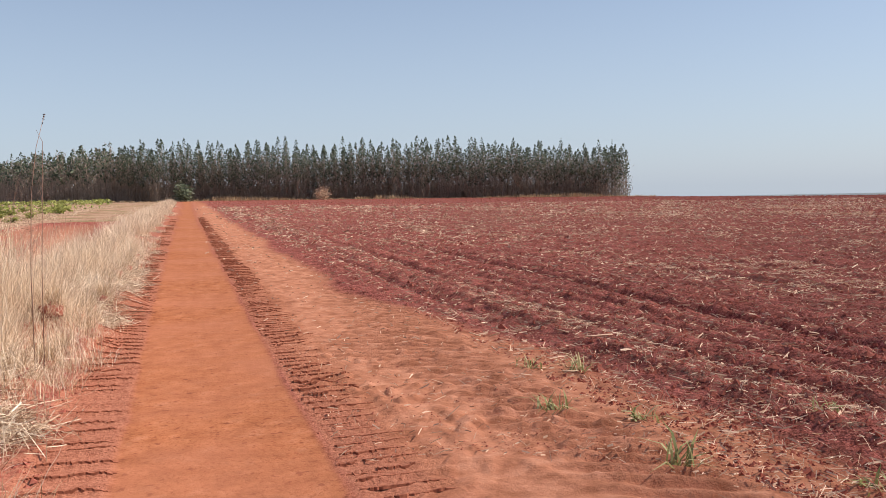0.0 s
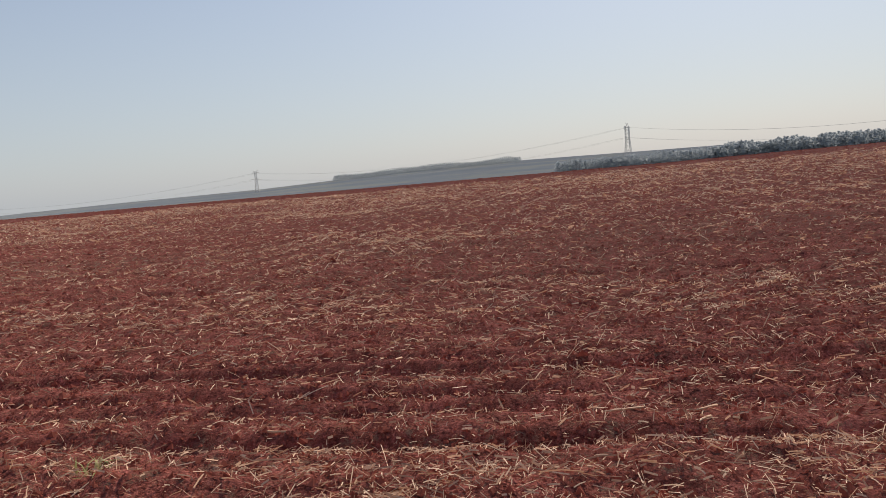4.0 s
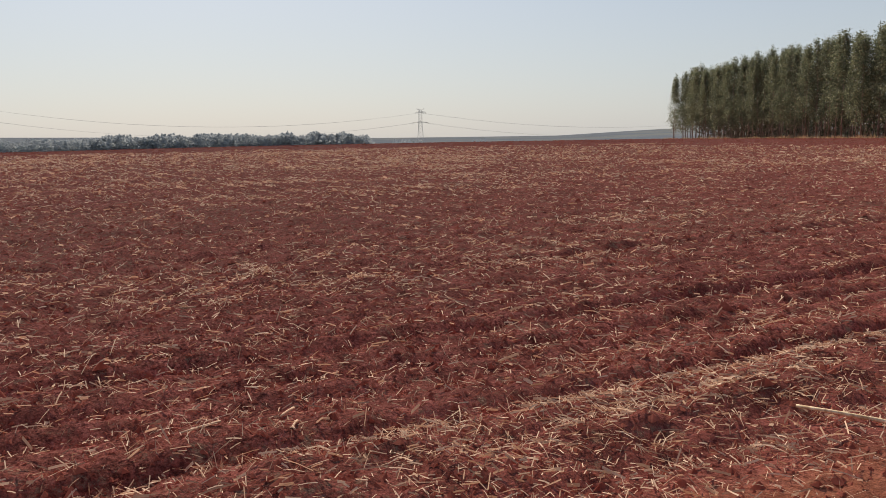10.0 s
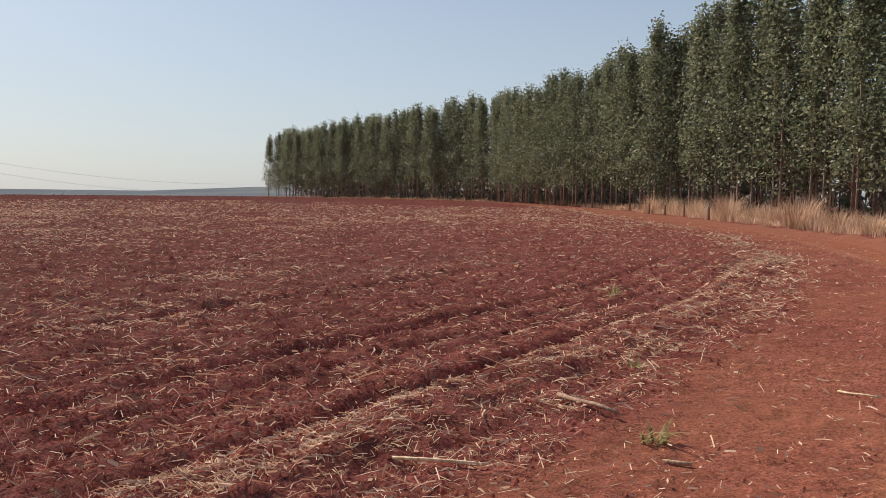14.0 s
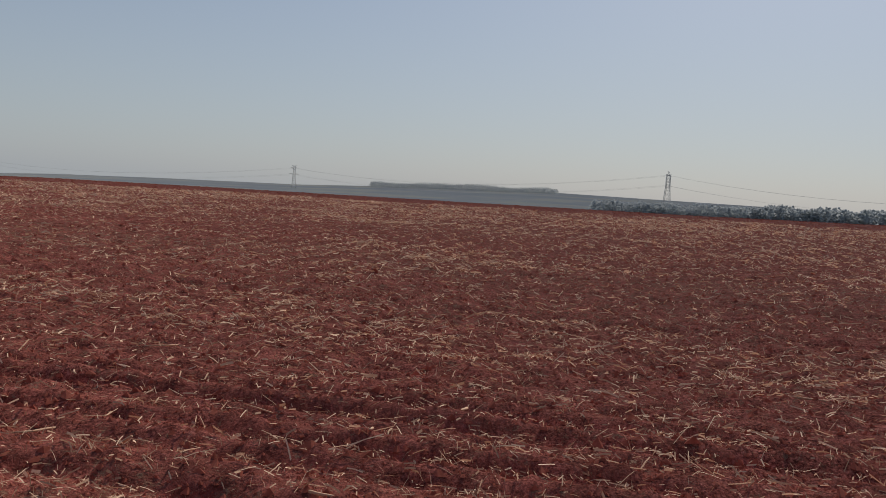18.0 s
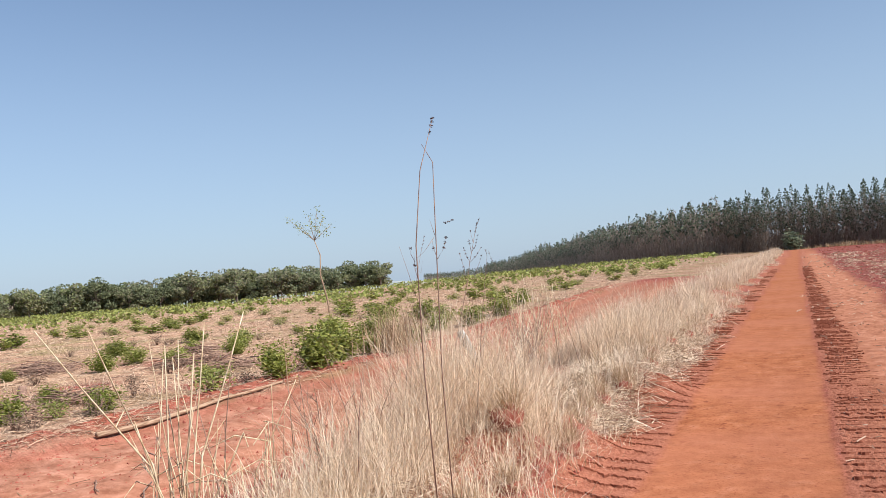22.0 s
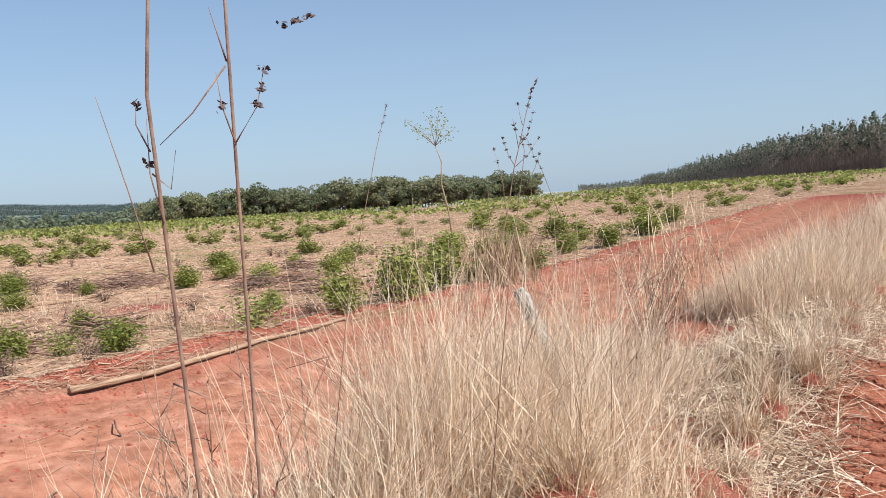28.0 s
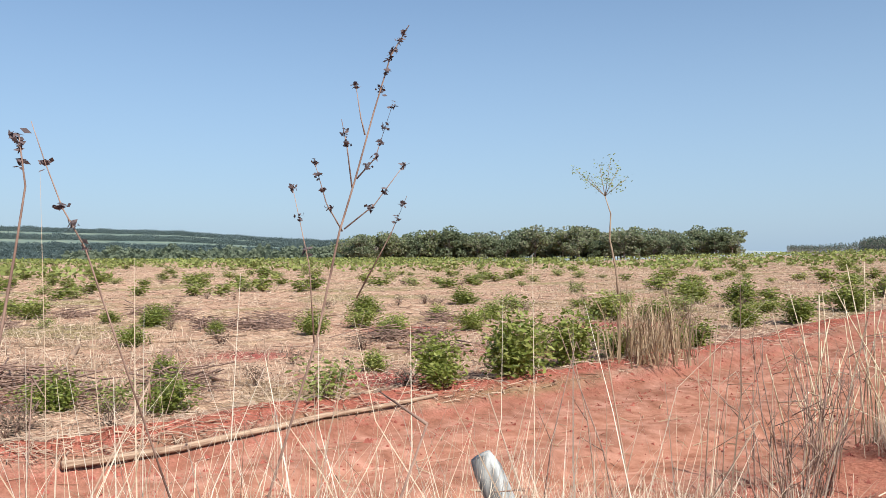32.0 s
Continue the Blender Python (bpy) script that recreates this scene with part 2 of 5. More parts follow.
def tube(points, radii, sides=6):
    """Verts and faces of a tapered tube along points, capped at both ends."""
    pts = [Vector(p) for p in points]
    verts, faces = [], []
    for i, p in enumerate(pts):
        d = (pts[min(i + 1, len(pts) - 1)] - pts[max(i - 1, 0)]).normalized()
        side = d.cross(Vector((0, 0, 1)) if abs(d.z) < 0.9 else Vector((1, 0, 0))).normalized()
        up = side.cross(d)
        for k in range(sides):
            a = 2 * math.pi * k / sides
            verts.append(tuple(p + (side * math.cos(a) + up * math.sin(a)) * radii[i]))
    for i in range(len(pts) - 1):
        for k in range(sides):
            a, b = i * sides + k, i * sides + (k + 1) % sides
            faces.append((a, b, b + sides, a + sides))
    faces.append(tuple(range(sides))[::-1])
    faces.append(tuple(range((len(pts) - 1) * sides, len(pts) * sides)))
    return verts, faces


def joined(pieces):
    verts, faces = [], []
    for v, f in pieces:
        n = len(verts)
        verts.extend(v)
        faces.extend(tuple(i + n for i in face) for face in f)
    return verts, faces


def leaf_quads(centres, size, rng, droop=0.6, slim=0.5):
    """Diamond leaves, or clumps of them, one quad each, slightly folded."""
    n = len(centres)
    along = rng.normal(size=(n, 3))
    along[:, 2] = along[:, 2] * 0.5 - droop
    along /= np.linalg.norm(along, axis=1)[:, None]
    side = np.cross(along, rng.normal(size=(n, 3)))
    side /= np.linalg.norm(side, axis=1)[:, None] + 1e-9
    s = size * rng.uniform(0.65, 1.35, n)[:, None]
    c = np.asarray(centres)
    verts = np.stack([c - along * s, c + side * s * slim - along * s * 0.1, c + along * s, c - side * s * slim - along * s * 0.1], 1).reshape(-1, 3)
    return verts, np.arange(4 * n).reshape(-1, 4)


def blades(roots, heights, rng, lean=0.35, width=0.006, bend=0.5, outward=None):
    """Grass blades: two tapering quads and a tip each, leaning outward by the angles given."""
    n = len(roots)
    a = rng.uniform(0, 2 * math.pi, n) if outward is None else outward + rng.normal(0, 0.7, n)
    out = np.stack([np.cos(a), np.sin(a), 0 * a], 1)
    side = np.stack([-np.sin(a), np.cos(a), 0 * a], 1)
    l = lean * rng.uniform(0.1, 1.6, n)[:, None]
    h = np.asarray(heights)[:, None]
    w = width * rng.uniform(0.6, 1.5, n)[:, None]
    up = np.array([0, 0, 1.0])
    r = np.asarray(roots)
    m = r + up * h * 0.55 + out * h * l * 0.4
    t = r + up * h * (1 - bend * l * 0.5) + out * h * l * (0.7 + bend * 0.6)
    verts = np.stack([r - side * w, r + side * w, m + side * w * 0.8, m - side * w * 0.8, t], 1).reshape(-1, 3)
    faces = []
    for i in range(0, 5 * n, 5):
        faces += [(i, i + 1, i + 2, i + 3), (i + 3, i + 2, i + 4)]
    return verts, faces


# ---- materials ----
def material(name, rough=0.9):
    m = bpy.data.materials.new(name)
    m.use_nodes = True
    b = m.node_tree.nodes["Principled BSDF"]
    b.inputs["Roughness"].default_value = rough
    b.inputs["Specular IOR Level"].default_value = 0.25
    return m, m.node_tree.nodes, m.node_tree.links, b


def ramp_node(n, l, source, stops):
    r = n.new("ShaderNodeValToRGB")
    while len(r.color_ramp.elements) < len(stops):
        r.color_ramp.elements.new(0.5)
    for e, (p, c) in zip(r.color_ramp.elements, stops):
        e.position, e.color = p, (*c, 1)
    l.new(source, r.inputs[0])
    return r.outputs[0]


def noise_node(n, l, scale, detail=4.0, rough=0.6, space="Object"):
    tc, t = n.new("ShaderNodeTexCoord"), n.new("ShaderNodeTexNoise")
    t.inputs["Scale"].default_value, t.inputs["Detail"].default_value, t.inputs["Roughness"].default_value = scale, detail, rough
    l.new(tc.outputs[space], t.inputs["Vector"])
    return t.outputs["Fac"]


def mix(n, l, fac, a, b, how="MIX"):
    m = n.new("ShaderNodeMix")
    m.data_type, m.blend_type = "RGBA", how
    for s, v in ((m.inputs["Factor"], fac), (m.inputs["A"], a), (m.inputs["B"], b)):
        if hasattr(v, "is_linked") or hasattr(v, "links"):
            l.new(v, s)
        elif isinstance(v, tuple):
            s.default_value = (*v, 1)
        else:
            s.default_value = v
    return m.outputs["Result"]


def math_node(n, l, op, a, b=0.0):
    m = n.new("ShaderNodeMath")
    m.operation = op
    for s, v in zip(m.inputs, (a, b)):
        if isinstance(v, float):
            s.default_value = v
        else:
            l.new(v, s)
    return m.outputs[0]


def bump(n, l, b, height, strength, distance):
    k = n.new("ShaderNodeBump")
    k.inputs["Strength"].default_value, k.inputs["Distance"].default_value = strength, distance
    l.new(height, k.inputs["Height"])
    l.new(k.outputs[0], b.inputs["Normal"])


def attribute(n, name):
    a = n.new("ShaderNodeAttribute")
    a.attribute_name = name
    return a.outputs["Fac"]


def soil_material():
    m, n, l, b = material("red_soil", 1.0)
    b.inputs["Specular IOR Level"].default_value = 0.02
    b.inputs["Diffuse Roughness"].default_value = 1.0
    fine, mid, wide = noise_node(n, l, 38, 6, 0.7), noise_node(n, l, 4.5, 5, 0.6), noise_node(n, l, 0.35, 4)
    # The ramp's dark end paints shaded crevices between crumbs into the soil
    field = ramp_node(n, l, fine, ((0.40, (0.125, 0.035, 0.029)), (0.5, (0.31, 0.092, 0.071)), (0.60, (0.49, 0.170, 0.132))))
    field = mix(n, l, ramp_node(n, l, mid, ((0.4, (0, 0, 0)), (0.65, (.6, .6, .6)))), field, (0.32, 0.094, 0.072))
    field = mix(n, l, ramp_node(n, l, wide, ((0.42, (0, 0, 0)), (0.62, (.5, .5, .5)))), field, (0.25, 0.078, 0.065))
    # Mottle holds uneven moisture and also relief shading, multiplied into the colour
    mottle = ramp_node(n, l, noise_node(n, l, 2.5, 11, 0.88), ((0.36, (0.38, 0.36, 0.36)), (0.5, (0.95, 0.95, 0.95)), (0.64, (1.55, 1.6, 1.65))))
    field = mix(n, l, 1.0, field, mottle, "MULTIPLY")
    fleck = noise_node(n, l, 9, 8, 0.85)
    cover = math_node(n, l, "ADD", math_node(n, l, "MULTIPLY", attribute(n, "straw"), 0.16), fleck)
    strawcol = ramp_node(n, l, noise_node(n, l, 70, 2), ((0.3, (0.18, 0.10, 0.07)), (0.7, (0.33, 0.215, 0.15))))
    field = mix(n, l, ramp_node(n, l, cover, ((0.60, (0, 0, 0)), (0.66, (.8, .8, .8)))), field, strawcol)
    loose = ramp_node(n, l, fine, ((0.40, (0.32, 0.112, 0.068)), (0.58, (0.47, 0.190, 0.118))))
    packed = ramp_node(n, l, mid, ((0.3, (0.33, 0.112, 0.050)), (0.55, (0.41, 0.150, 0.070)), (0.75, (0.46, 0.19, 0.105))))
    packed = mix(n, l, ramp_node(n, l, fine, ((0.38, (.8, .8, .8)), (0.47, (0, 0, 0)))), packed, (0.25, 0.072, 0.033))
    packed = mix(n, l, ramp_node(n, l, noise_node(n, l, 11, 2, 0.5), ((0.30, (.8, .8, .8)), (0.36, (0, 0, 0)))), packed, (0.20, 0.055, 0.028))
    packed = mix(n, l, 0.6, packed, ramp_node(n, l, noise_node(n, l, 3.5, 10, 0.85), ((0.36, (0.5, 0.47, 0.45)), (0.5, (1, 1, 1)), (0.64, (1.3, 1.32, 1.35)))), "MULTIPLY")
    packed = mix(n, l, ramp_node(n, l, wide, ((0.4, (0, 0, 0)), (0.62, (.6, .6, .6)))), packed, (0.43, 0.165, 0.095))
    litter = ramp_node(n, l, noise_node(n, l, 26, 5, 0.75), ((0.3, (0.20, 0.11, 0.075)), (0.5, (0.41, 0.26, 0.175)), (0.7, (0.60, 0.44, 0.305))))
    litter = mix(n, l, ramp_node(n, l, noise_node(n, l, 0.5, 4), ((0.45, (0, 0, 0)), (0.65, (.7, .7, .7)))), litter, (0.27, 0.14, 0.095))
    litter = mix(n, l, ramp_node(n, l, noise_node(n, l, 0.22, 5), ((0.5, (0, 0, 0)), (0.62, (.6, .6, .6)))), litter, (0.17, 0.17, 0.06))
    # Blue-grey air haze is painted into the colour of the far land
    hazy_farland = ramp_node(n, l, noise_node(n, l, 0.004, 5), ((0.38, (0.26, 0.285, 0.30)), (0.5, (0.29, 0.31, 0.315)), (0.6, (0.35, 0.355, 0.315)), (0.7, (0.26, 0.285, 0.295))))
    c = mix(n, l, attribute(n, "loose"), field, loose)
    c = mix(n, l, attribute(n, "packed"), c, packed)
    c = mix(n, l, math_node(n, l, "MULTIPLY", attribute(n, "worn"), 0.85), c, mix(n, l, 0.6, ramp_node(n, l, mid, ((0.35, (0.225, 0.099, 0.063)), (0.5, (0.31, 0.150, 0.101)), (0.68, (0.41, 0.212, 0.150)))), mottle, "MULTIPLY"))
    c = mix(n, l, math_node(n, l, "MULTIPLY", attribute(n, "pale"), 0.9), c, ramp_node(n, l, mid, ((0.35, (0.345, 0.138, 0.078)), (0.5, (0.485, 0.207, 0.122)), (0.68, (0.60, 0.285, 0.178)))))
    litter = mix(n, l, 0.9, litter, ramp_node(n, l, noise_node(n, l, 2.2, 11, 0.9), ((0.38, (0.36, 0.33, 0.32)), (0.5, (1, 0.97, 0.95)), (0.62, (1.5, 1.48, 1.45)))), "MULTIPLY")
    c = mix(n, l, attribute(n, "litter"), c, litter)
    c = mix(n, l, attribute(n, "far"), c, hazy_farland)
    c = mix(n, l, attribute(n, "wooded"), c, ramp_node(n, l, noise_node(n, l, 0.012, 5), ((0.35, (0.11, 0.14, 0.12)), (0.6, (0.17, 0.19, 0.14)))))
    l.new(c, b.inputs["Base Color"])
    height = math_node(n, l, "ADD", noise_node(n, l, 15, 5.0, 0.66), math_node(n, l, "MULTIPLY", noise_node(n, l, 70, 3.0, 0.6), 0.4))
    k = n.new("ShaderNodeBump")
    k.inputs["Distance"].default_value = 0.034
    l.new(math_node(n, l, "SUBTRACT", 0.9, math_node(n, l, "MULTIPLY", attribute(n, "packed"), 0.6)), k.inputs["Strength"])
    l.new(height, k.inputs["Height"])
    l.new(k.outputs[0], b.inputs["Normal"])
    return m


def leafy(name, stops, rough=0.5, through_light=0.25, own=0.25):
    """Foliage that varies from leaf to leaf and from plant to plant."""
    m, n, l, b = material(name, rough)
    geo, info = n.new("ShaderNodeNewGeometry"), n.new("ShaderNodeObjectInfo")
    v = math_node(n, l, "ADD", math_node(n, l, "MULTIPLY", geo.outputs["Random Per Island"], 1.0 - own), math_node(n, l, "MULTIPLY", info.outputs["Random"], own))
    c = ramp_node(n, l, v, stops)
    l.new(c, b.inputs["Base Color"])
    t, s = n.new("ShaderNodeBsdfTranslucent"), n.new("ShaderNodeMixShader")
    s.inputs[0].default_value = through_light
    l.new(c, t.inputs[0])
    l.new(b.outputs[0], s.inputs[1])
    l.new(t.outputs[0], s.inputs[2])
    l.new(s.outputs[0], n["Material Output"].inputs[0])
    return m


def grained(name, dark, light, scale=30, rough=0.85, stretch=None):
    m, n, l, b = material(name, rough)
    b.inputs["Diffuse Roughness"].default_value = 1.0 if rough > 0.9 else 0.0
    b.inputs["Specular IOR Level"].default_value = 0.02 if rough > 0.9 else 0.25
    tc, mp, t = n.new("ShaderNodeTexCoord"), n.new("ShaderNodeMapping"), n.new("ShaderNodeTexNoise")
    mp.inputs["Scale"].default_value = stretch or (1, 1, 1)
    t.inputs["Scale"].default_value, t.inputs["Detail"].default_value = scale, 5
    l.new(tc.outputs["Object"], mp.inputs[0])
    l.new(mp.outputs[0], t.inputs["Vector"])
    l.new(ramp_node(n, l, t.outputs["Fac"], ((0.35, dark), (0.68, light))), b.inputs["Base Color"])
    bump(n, l, b, t.outputs["Fac"], 0.5, 0.01)
    return m


SOIL = soil_material()
STRAW = leafy("straw", ((0.0, (0.29, 0.155, 0.10)), (0.5, (0.48, 0.305, 0.205)), (1.0, (0.76, 0.56, 0.41))), 0.7, 0.2)
DRY_GRASS = leafy("dry_grass", ((0.0, (0.31, 0.185, 0.11)), (0.25, (0.68, 0.495, 0.335)), (0.65, (0.89, 0.73, 0.545)), (1.0, (0.96, 0.85, 0.70))), 0.65, 0.25)
BROWN_GRASS = leafy("brown_grass", ((0.0, (0.19, 0.11, 0.07)), (0.5, (0.31, 0.195, 0.125)), (1.0, (0.47, 0.32, 0.21))), 0.7, 0.3)
TAN_GRASS = leafy("tan_grass", ((0.0, (0.29, 0.18, 0.10)), (0.5, (0.46, 0.315, 0.185)), (1.0, (0.66, 0.49, 0.31))), 0.7, 0.3)
RED_TAN = leafy("pinkish_dry_grass", ((0.0, (0.35, 0.21, 0.14)), (0.5, (0.55, 0.37, 0.26)), (1.0, (0.77, 0.58, 0.43))), 0.7, 0.4)
CLEARING = leafy("clearing_grass", ((0.0, (0.38, 0.235, 0.155)), (0.5, (0.61, 0.425, 0.29)), (1.0, (0.81, 0.63, 0.455))), 0.7, 0.3)
STRAW_PALE = grained("pale_cane", (0.45, 0.30, 0.17), (0.80, 0.66, 0.46), 12, 0.7, (3, 3, .4))
GREEN_GRASS = leafy("green_grass", ((0.0, (0.16, 0.17, 0.06)), (0.5, (0.30, 0.29, 0.12)), (1.0, (0.60, 0.50, 0.30))), 0.6, 0.3)
EUCALYPT = leafy("eucalypt_leaf", ((0.0, (0.078, 0.090, 0.058)), (0.6, (0.172, 0.198, 0.122)), (1.0, (0.34, 0.36, 0.225))), 0.55, 0.4)
BELT_LEAF = leafy("belt_leaf", ((0.0, (0.05, 0.066, 0.046)), (0.6, (0.112, 0.138, 0.092)), (1.0, (0.22, 0.255, 0.165))), 0.6, 0.4)
SPROUT = leafy("sprout_leaf", ((0.0, (0.10, 0.12, 0.025)), (0.5, (0.25, 0.275, 0.05)), (1.0, (0.54, 0.51, 0.17))), 0.45, 0.4)
SPROUT_PALE = leafy("pale_sprout_leaf", ((0.0, (0.17, 0.19, 0.05)), (0.5, (0.33, 0.35, 0.09)), (1.0, (0.45, 0.45, 0.17))), 0.5, 0.4)
WOODLAND = leafy("woodland_leaf", ((0.0, (0.15, 0.175, 0.10)), (0.45, (0.26, 0.28, 0.15)), (0.62, (0.34, 0.30, 0.21)), (0.78, (0.30, 0.34, 0.13)), (1.0, (0.42, 0.39, 0.25))), 0.8, 0.5, 0.6)
# Olive leaf, paled by haze mixed into its colour
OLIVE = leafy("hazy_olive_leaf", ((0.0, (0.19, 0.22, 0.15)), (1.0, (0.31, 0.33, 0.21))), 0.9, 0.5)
# Pale blue-grey of the valley air, put straight into the leaf colour
HAZE_LEAF = leafy("haze_toned_leaf", ((0.0, (0.34, 0.38, 0.41)), (1.0, (0.37, 0.41, 0.44))), 0.9, 0.5)
# Far foliage again, haze in its colour, darker because this hill faces the sun
HILL = leafy("frontlit_hill_leaf", ((0.0, (0.13, 0.17, 0.16)), (1.0, (0.21, 0.25, 0.225))), 0.9, 0.4)
DEAD_TWIG = leafy("dead_twig", ((0.0, (0.24, 0.185, 0.15)), (1.0, (0.47, 0.375, 0.305))), 0.9, 0.5)
TRUNK = grained("eucalypt_bark", (0.15, 0.105, 0.08), (0.38, 0.31, 0.25), 2.0, stretch=(4, 4, 0.5))
STEM = grained("dry_stem", (0.20, 0.115, 0.085), (0.40, 0.255, 0.185), 25)
WITHERED = leafy("withered_leaf", ((0.0, (0.13, 0.085, 0.06)), (1.0, (0.30, 0.21, 0.14))), 0.8, 0.2)
SEED = leafy("seed_head", ((0.0, (0.07, 0.05, 0.05)), (1.0, (0.20, 0.14, 0.13))), 0.8, 0.1)
LOG_WOOD = grained("debarked_log", (0.23, 0.125, 0.075), (0.55, 0.37, 0.245), 9, stretch=(6, 0.6, 6))
TIMBER = grained("weathered_timber", (0.21, 0.125, 0.078), (0.52, 0.36, 0.24), 9, stretch=(6, 6, 0.6))
POST = grained("grey_post_wood", (0.16, 0.145, 0.13), (0.62, 0.59, 0.54), 14, stretch=(3, 3, 0.7))
STEEL = grained("galvanised_steel", (0.38, 0.39, 0.40), (0.50, 0.51, 0.52), 3, 0.5)
CLOD = grained("soil_clod", (0.27, 0.078, 0.055), (0.46, 0.152, 0.105), 14, 0.95)
TREAD = grained("dark_tread_soil", (0.25, 0.082, 0.048), (0.43, 0.16, 0.095), 34, 0.95)


# ---- ground ----
def rings():
    """Radii from the walk's middle outwards, wider apart with the distance."""
    out, r = [0.02], 0.02
    while r < 4400:
        r += 0.15 if r < 1.2 else 0.038 if r < 9 else min(0.038 + (r - 9) * 0.0055, 0.0085 * (r - 9) + 0.02) if r < 80 else 0.43 + (r - 80) * 0.07
        out.append(r)
    return np.array(out)


turns = np.radians(np.concatenate([np.arange(-178, 78, 0.3), np.arange(78, 181, 2.0)]))
radii = rings()
A, D = np.meshgrid(turns, radii)
X, Y = 0.6 - np.sin(A) * D, 3.5 + np.cos(A) * D
Z, packed, loose, straw, litter, far, pale, wooded, worn = ground(X.ravel(), Y.ravel())
verts = np.stack([X.ravel(), Y.ravel(), Z], 1)
n = len(turns)
i = np.arange(len(radii) - 1)[:, None] * n + np.arange(n)[None, :]
j = np.arange(len(radii) - 1)[:, None] * n + (np.arange(n)[None, :] + 1) % n
quads = np.stack([i, i + n, j + n, j], -1).reshape(-1, 4)[:, ::-1]
me = bpy.data.meshes.new("ground")
me.vertices.add(len(verts))
me.vertices.foreach_set("co", verts.astype(np.float32).ravel())
me.loops.add(quads.size)
me.loops.foreach_set("vertex_index", quads.astype(np.int32).ravel())
me.polygons.add(len(quads))
me.polygons.foreach_set("loop_start", np.arange(0, quads.size, 4, dtype=np.int32))
me.polygons.foreach_set("use_smooth", np.ones(len(quads), dtype=bool))
me.update(calc_edges=True)
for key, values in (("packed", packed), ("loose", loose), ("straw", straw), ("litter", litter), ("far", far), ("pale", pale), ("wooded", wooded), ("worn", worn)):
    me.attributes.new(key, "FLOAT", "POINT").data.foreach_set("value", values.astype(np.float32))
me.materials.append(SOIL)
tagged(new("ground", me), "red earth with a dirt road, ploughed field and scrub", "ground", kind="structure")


# ---- plantations ----
def plantation_tree(kind, seed, height, base, radius, clumps, per, size):
    """A slender plantation eucalypt: trunk with a few limbs, crown of leaf clumps. Returns the thing at the origin."""
    rng = np.random.default_rng(seed)
    root = new("eucalyptus_tree")
    lean = rng.normal(0, 0.012, 2)
    line = [(lean[0] * h * (h / height), lean[1] * h * (h / height), h) for h in np.linspace(-0.3, height * 0.97, 7)]
    pieces = [tube(line, list(np.linspace(0.105, 0.02, 7)), 6)]
    zs = height * (base + (1 - base) * rng.beta(1.25, 1.0, clumps))
    zs[:3] = height * np.array([0.99, 0.96, 0.93])
    t = (zs / height - base) / (1 - base)
    rr = radius * np.clip(1.25 * np.clip(1 - t, 0, 1) ** 0.72 * (0.55 + 0.45 * np.minimum(1, t * 4)), 0.05, 1) * rng.uniform(0.3, 1.1, clumps)
    aa = rng.uniform(0, 2 * math.pi, clumps)
    cc = np.stack([rr * np.cos(aa) + lean[0] * zs, rr * np.sin(aa) + lean[1] * zs, zs], 1)
    for k in range(3, clumps, 5):
        z0 = max(zs[k] - rr[k] * 1.1, 0.5)
        pieces.append(tube([(lean[0] * z0, lean[1] * z0, z0), tuple(cc[k])], [0.03, 0.008], 4))
    v, f = joined(pieces)
    part("trunk", soup("trunk", v, f, TRUNK), root)
    pts = (cc[:, None, :] + rng.normal(0, 1, (clumps, per, 3)) * np.array([0.34, 0.34, 0.42]) * radius / 1.6).reshape(-1, 3)
    v, f = leaf_quads(pts, size, rng, 0.5, 0.6)
    part("crown", soup("crown", v, f, EUCALYPT, True), root)
    return tagged(root, "tall slender plantation eucalyptus with dark green crown", "tree", kind)


def along(line, gap, rng, jitter=0.4):
    """Points at even gaps along a broken line, with the share of the way."""
    out = []
    for (a, b) in zip(line[:-1], line[1:]):
        a, b = np.array(a, float), np.array(b, float)
        n = max(1, int(np.linalg.norm(b[:2] - a[:2]) / gap))
        for k in range(n):
            p = a + (b - a) * (k + 0.5) / n
            out.append((p[0] + rng.normal(0, jitter), p[1] + rng.normal(0, jitter), p[2]))
    return out


rng = np.random.default_rng(11)
near_kinds = [plantation_tree("eucalyptus plantation beside the road", 100 + k, 18.0, (0.14, 0.22, 0.17, 0.27, 0.2)[k], 1.85, 140, 22, 0.15) for k in range(5)]
BELT2 = ((-9, -36, 14.5), (3, -47, 16.0), (12, -58, 17.2), (24, -72, 18.0), (42, -90, 17.2), (80, -126, 17.4))
BELT2_FAR = ((80, -126, 18.4), (128, -150, 19.0), (180, -173, 18.8), (191, -178, 16.8))
spots = []
for row in range(2):
    off = row * 3.0
    spots += [(x - 0.7 * off, y - 0.7 * off, h) for x, y, h in along(BELT2, 2.3, rng)]
for row in range(2):
    off = row * 3.0
    spots += [(x - 0.4 * off, y - 0.9 * off, h) for x, y, h in along(BELT2_FAR, 2.6, rng)]
for k, (x, y, h) in enumerate(spots):
    kind = near_kinds[k % 5]
    m = pose(x, y, ground_z(x, y) - 0.05, 0, 0, rng.uniform(0, 360)) @ Matrix.Scale(h / 18.0 * rng.uniform(0.93, 1.05), 4)
    if k < 5:
        kind.matrix_basis = m
    else:
        c = copy_thing(kind, m)
        c.matrix_basis = m


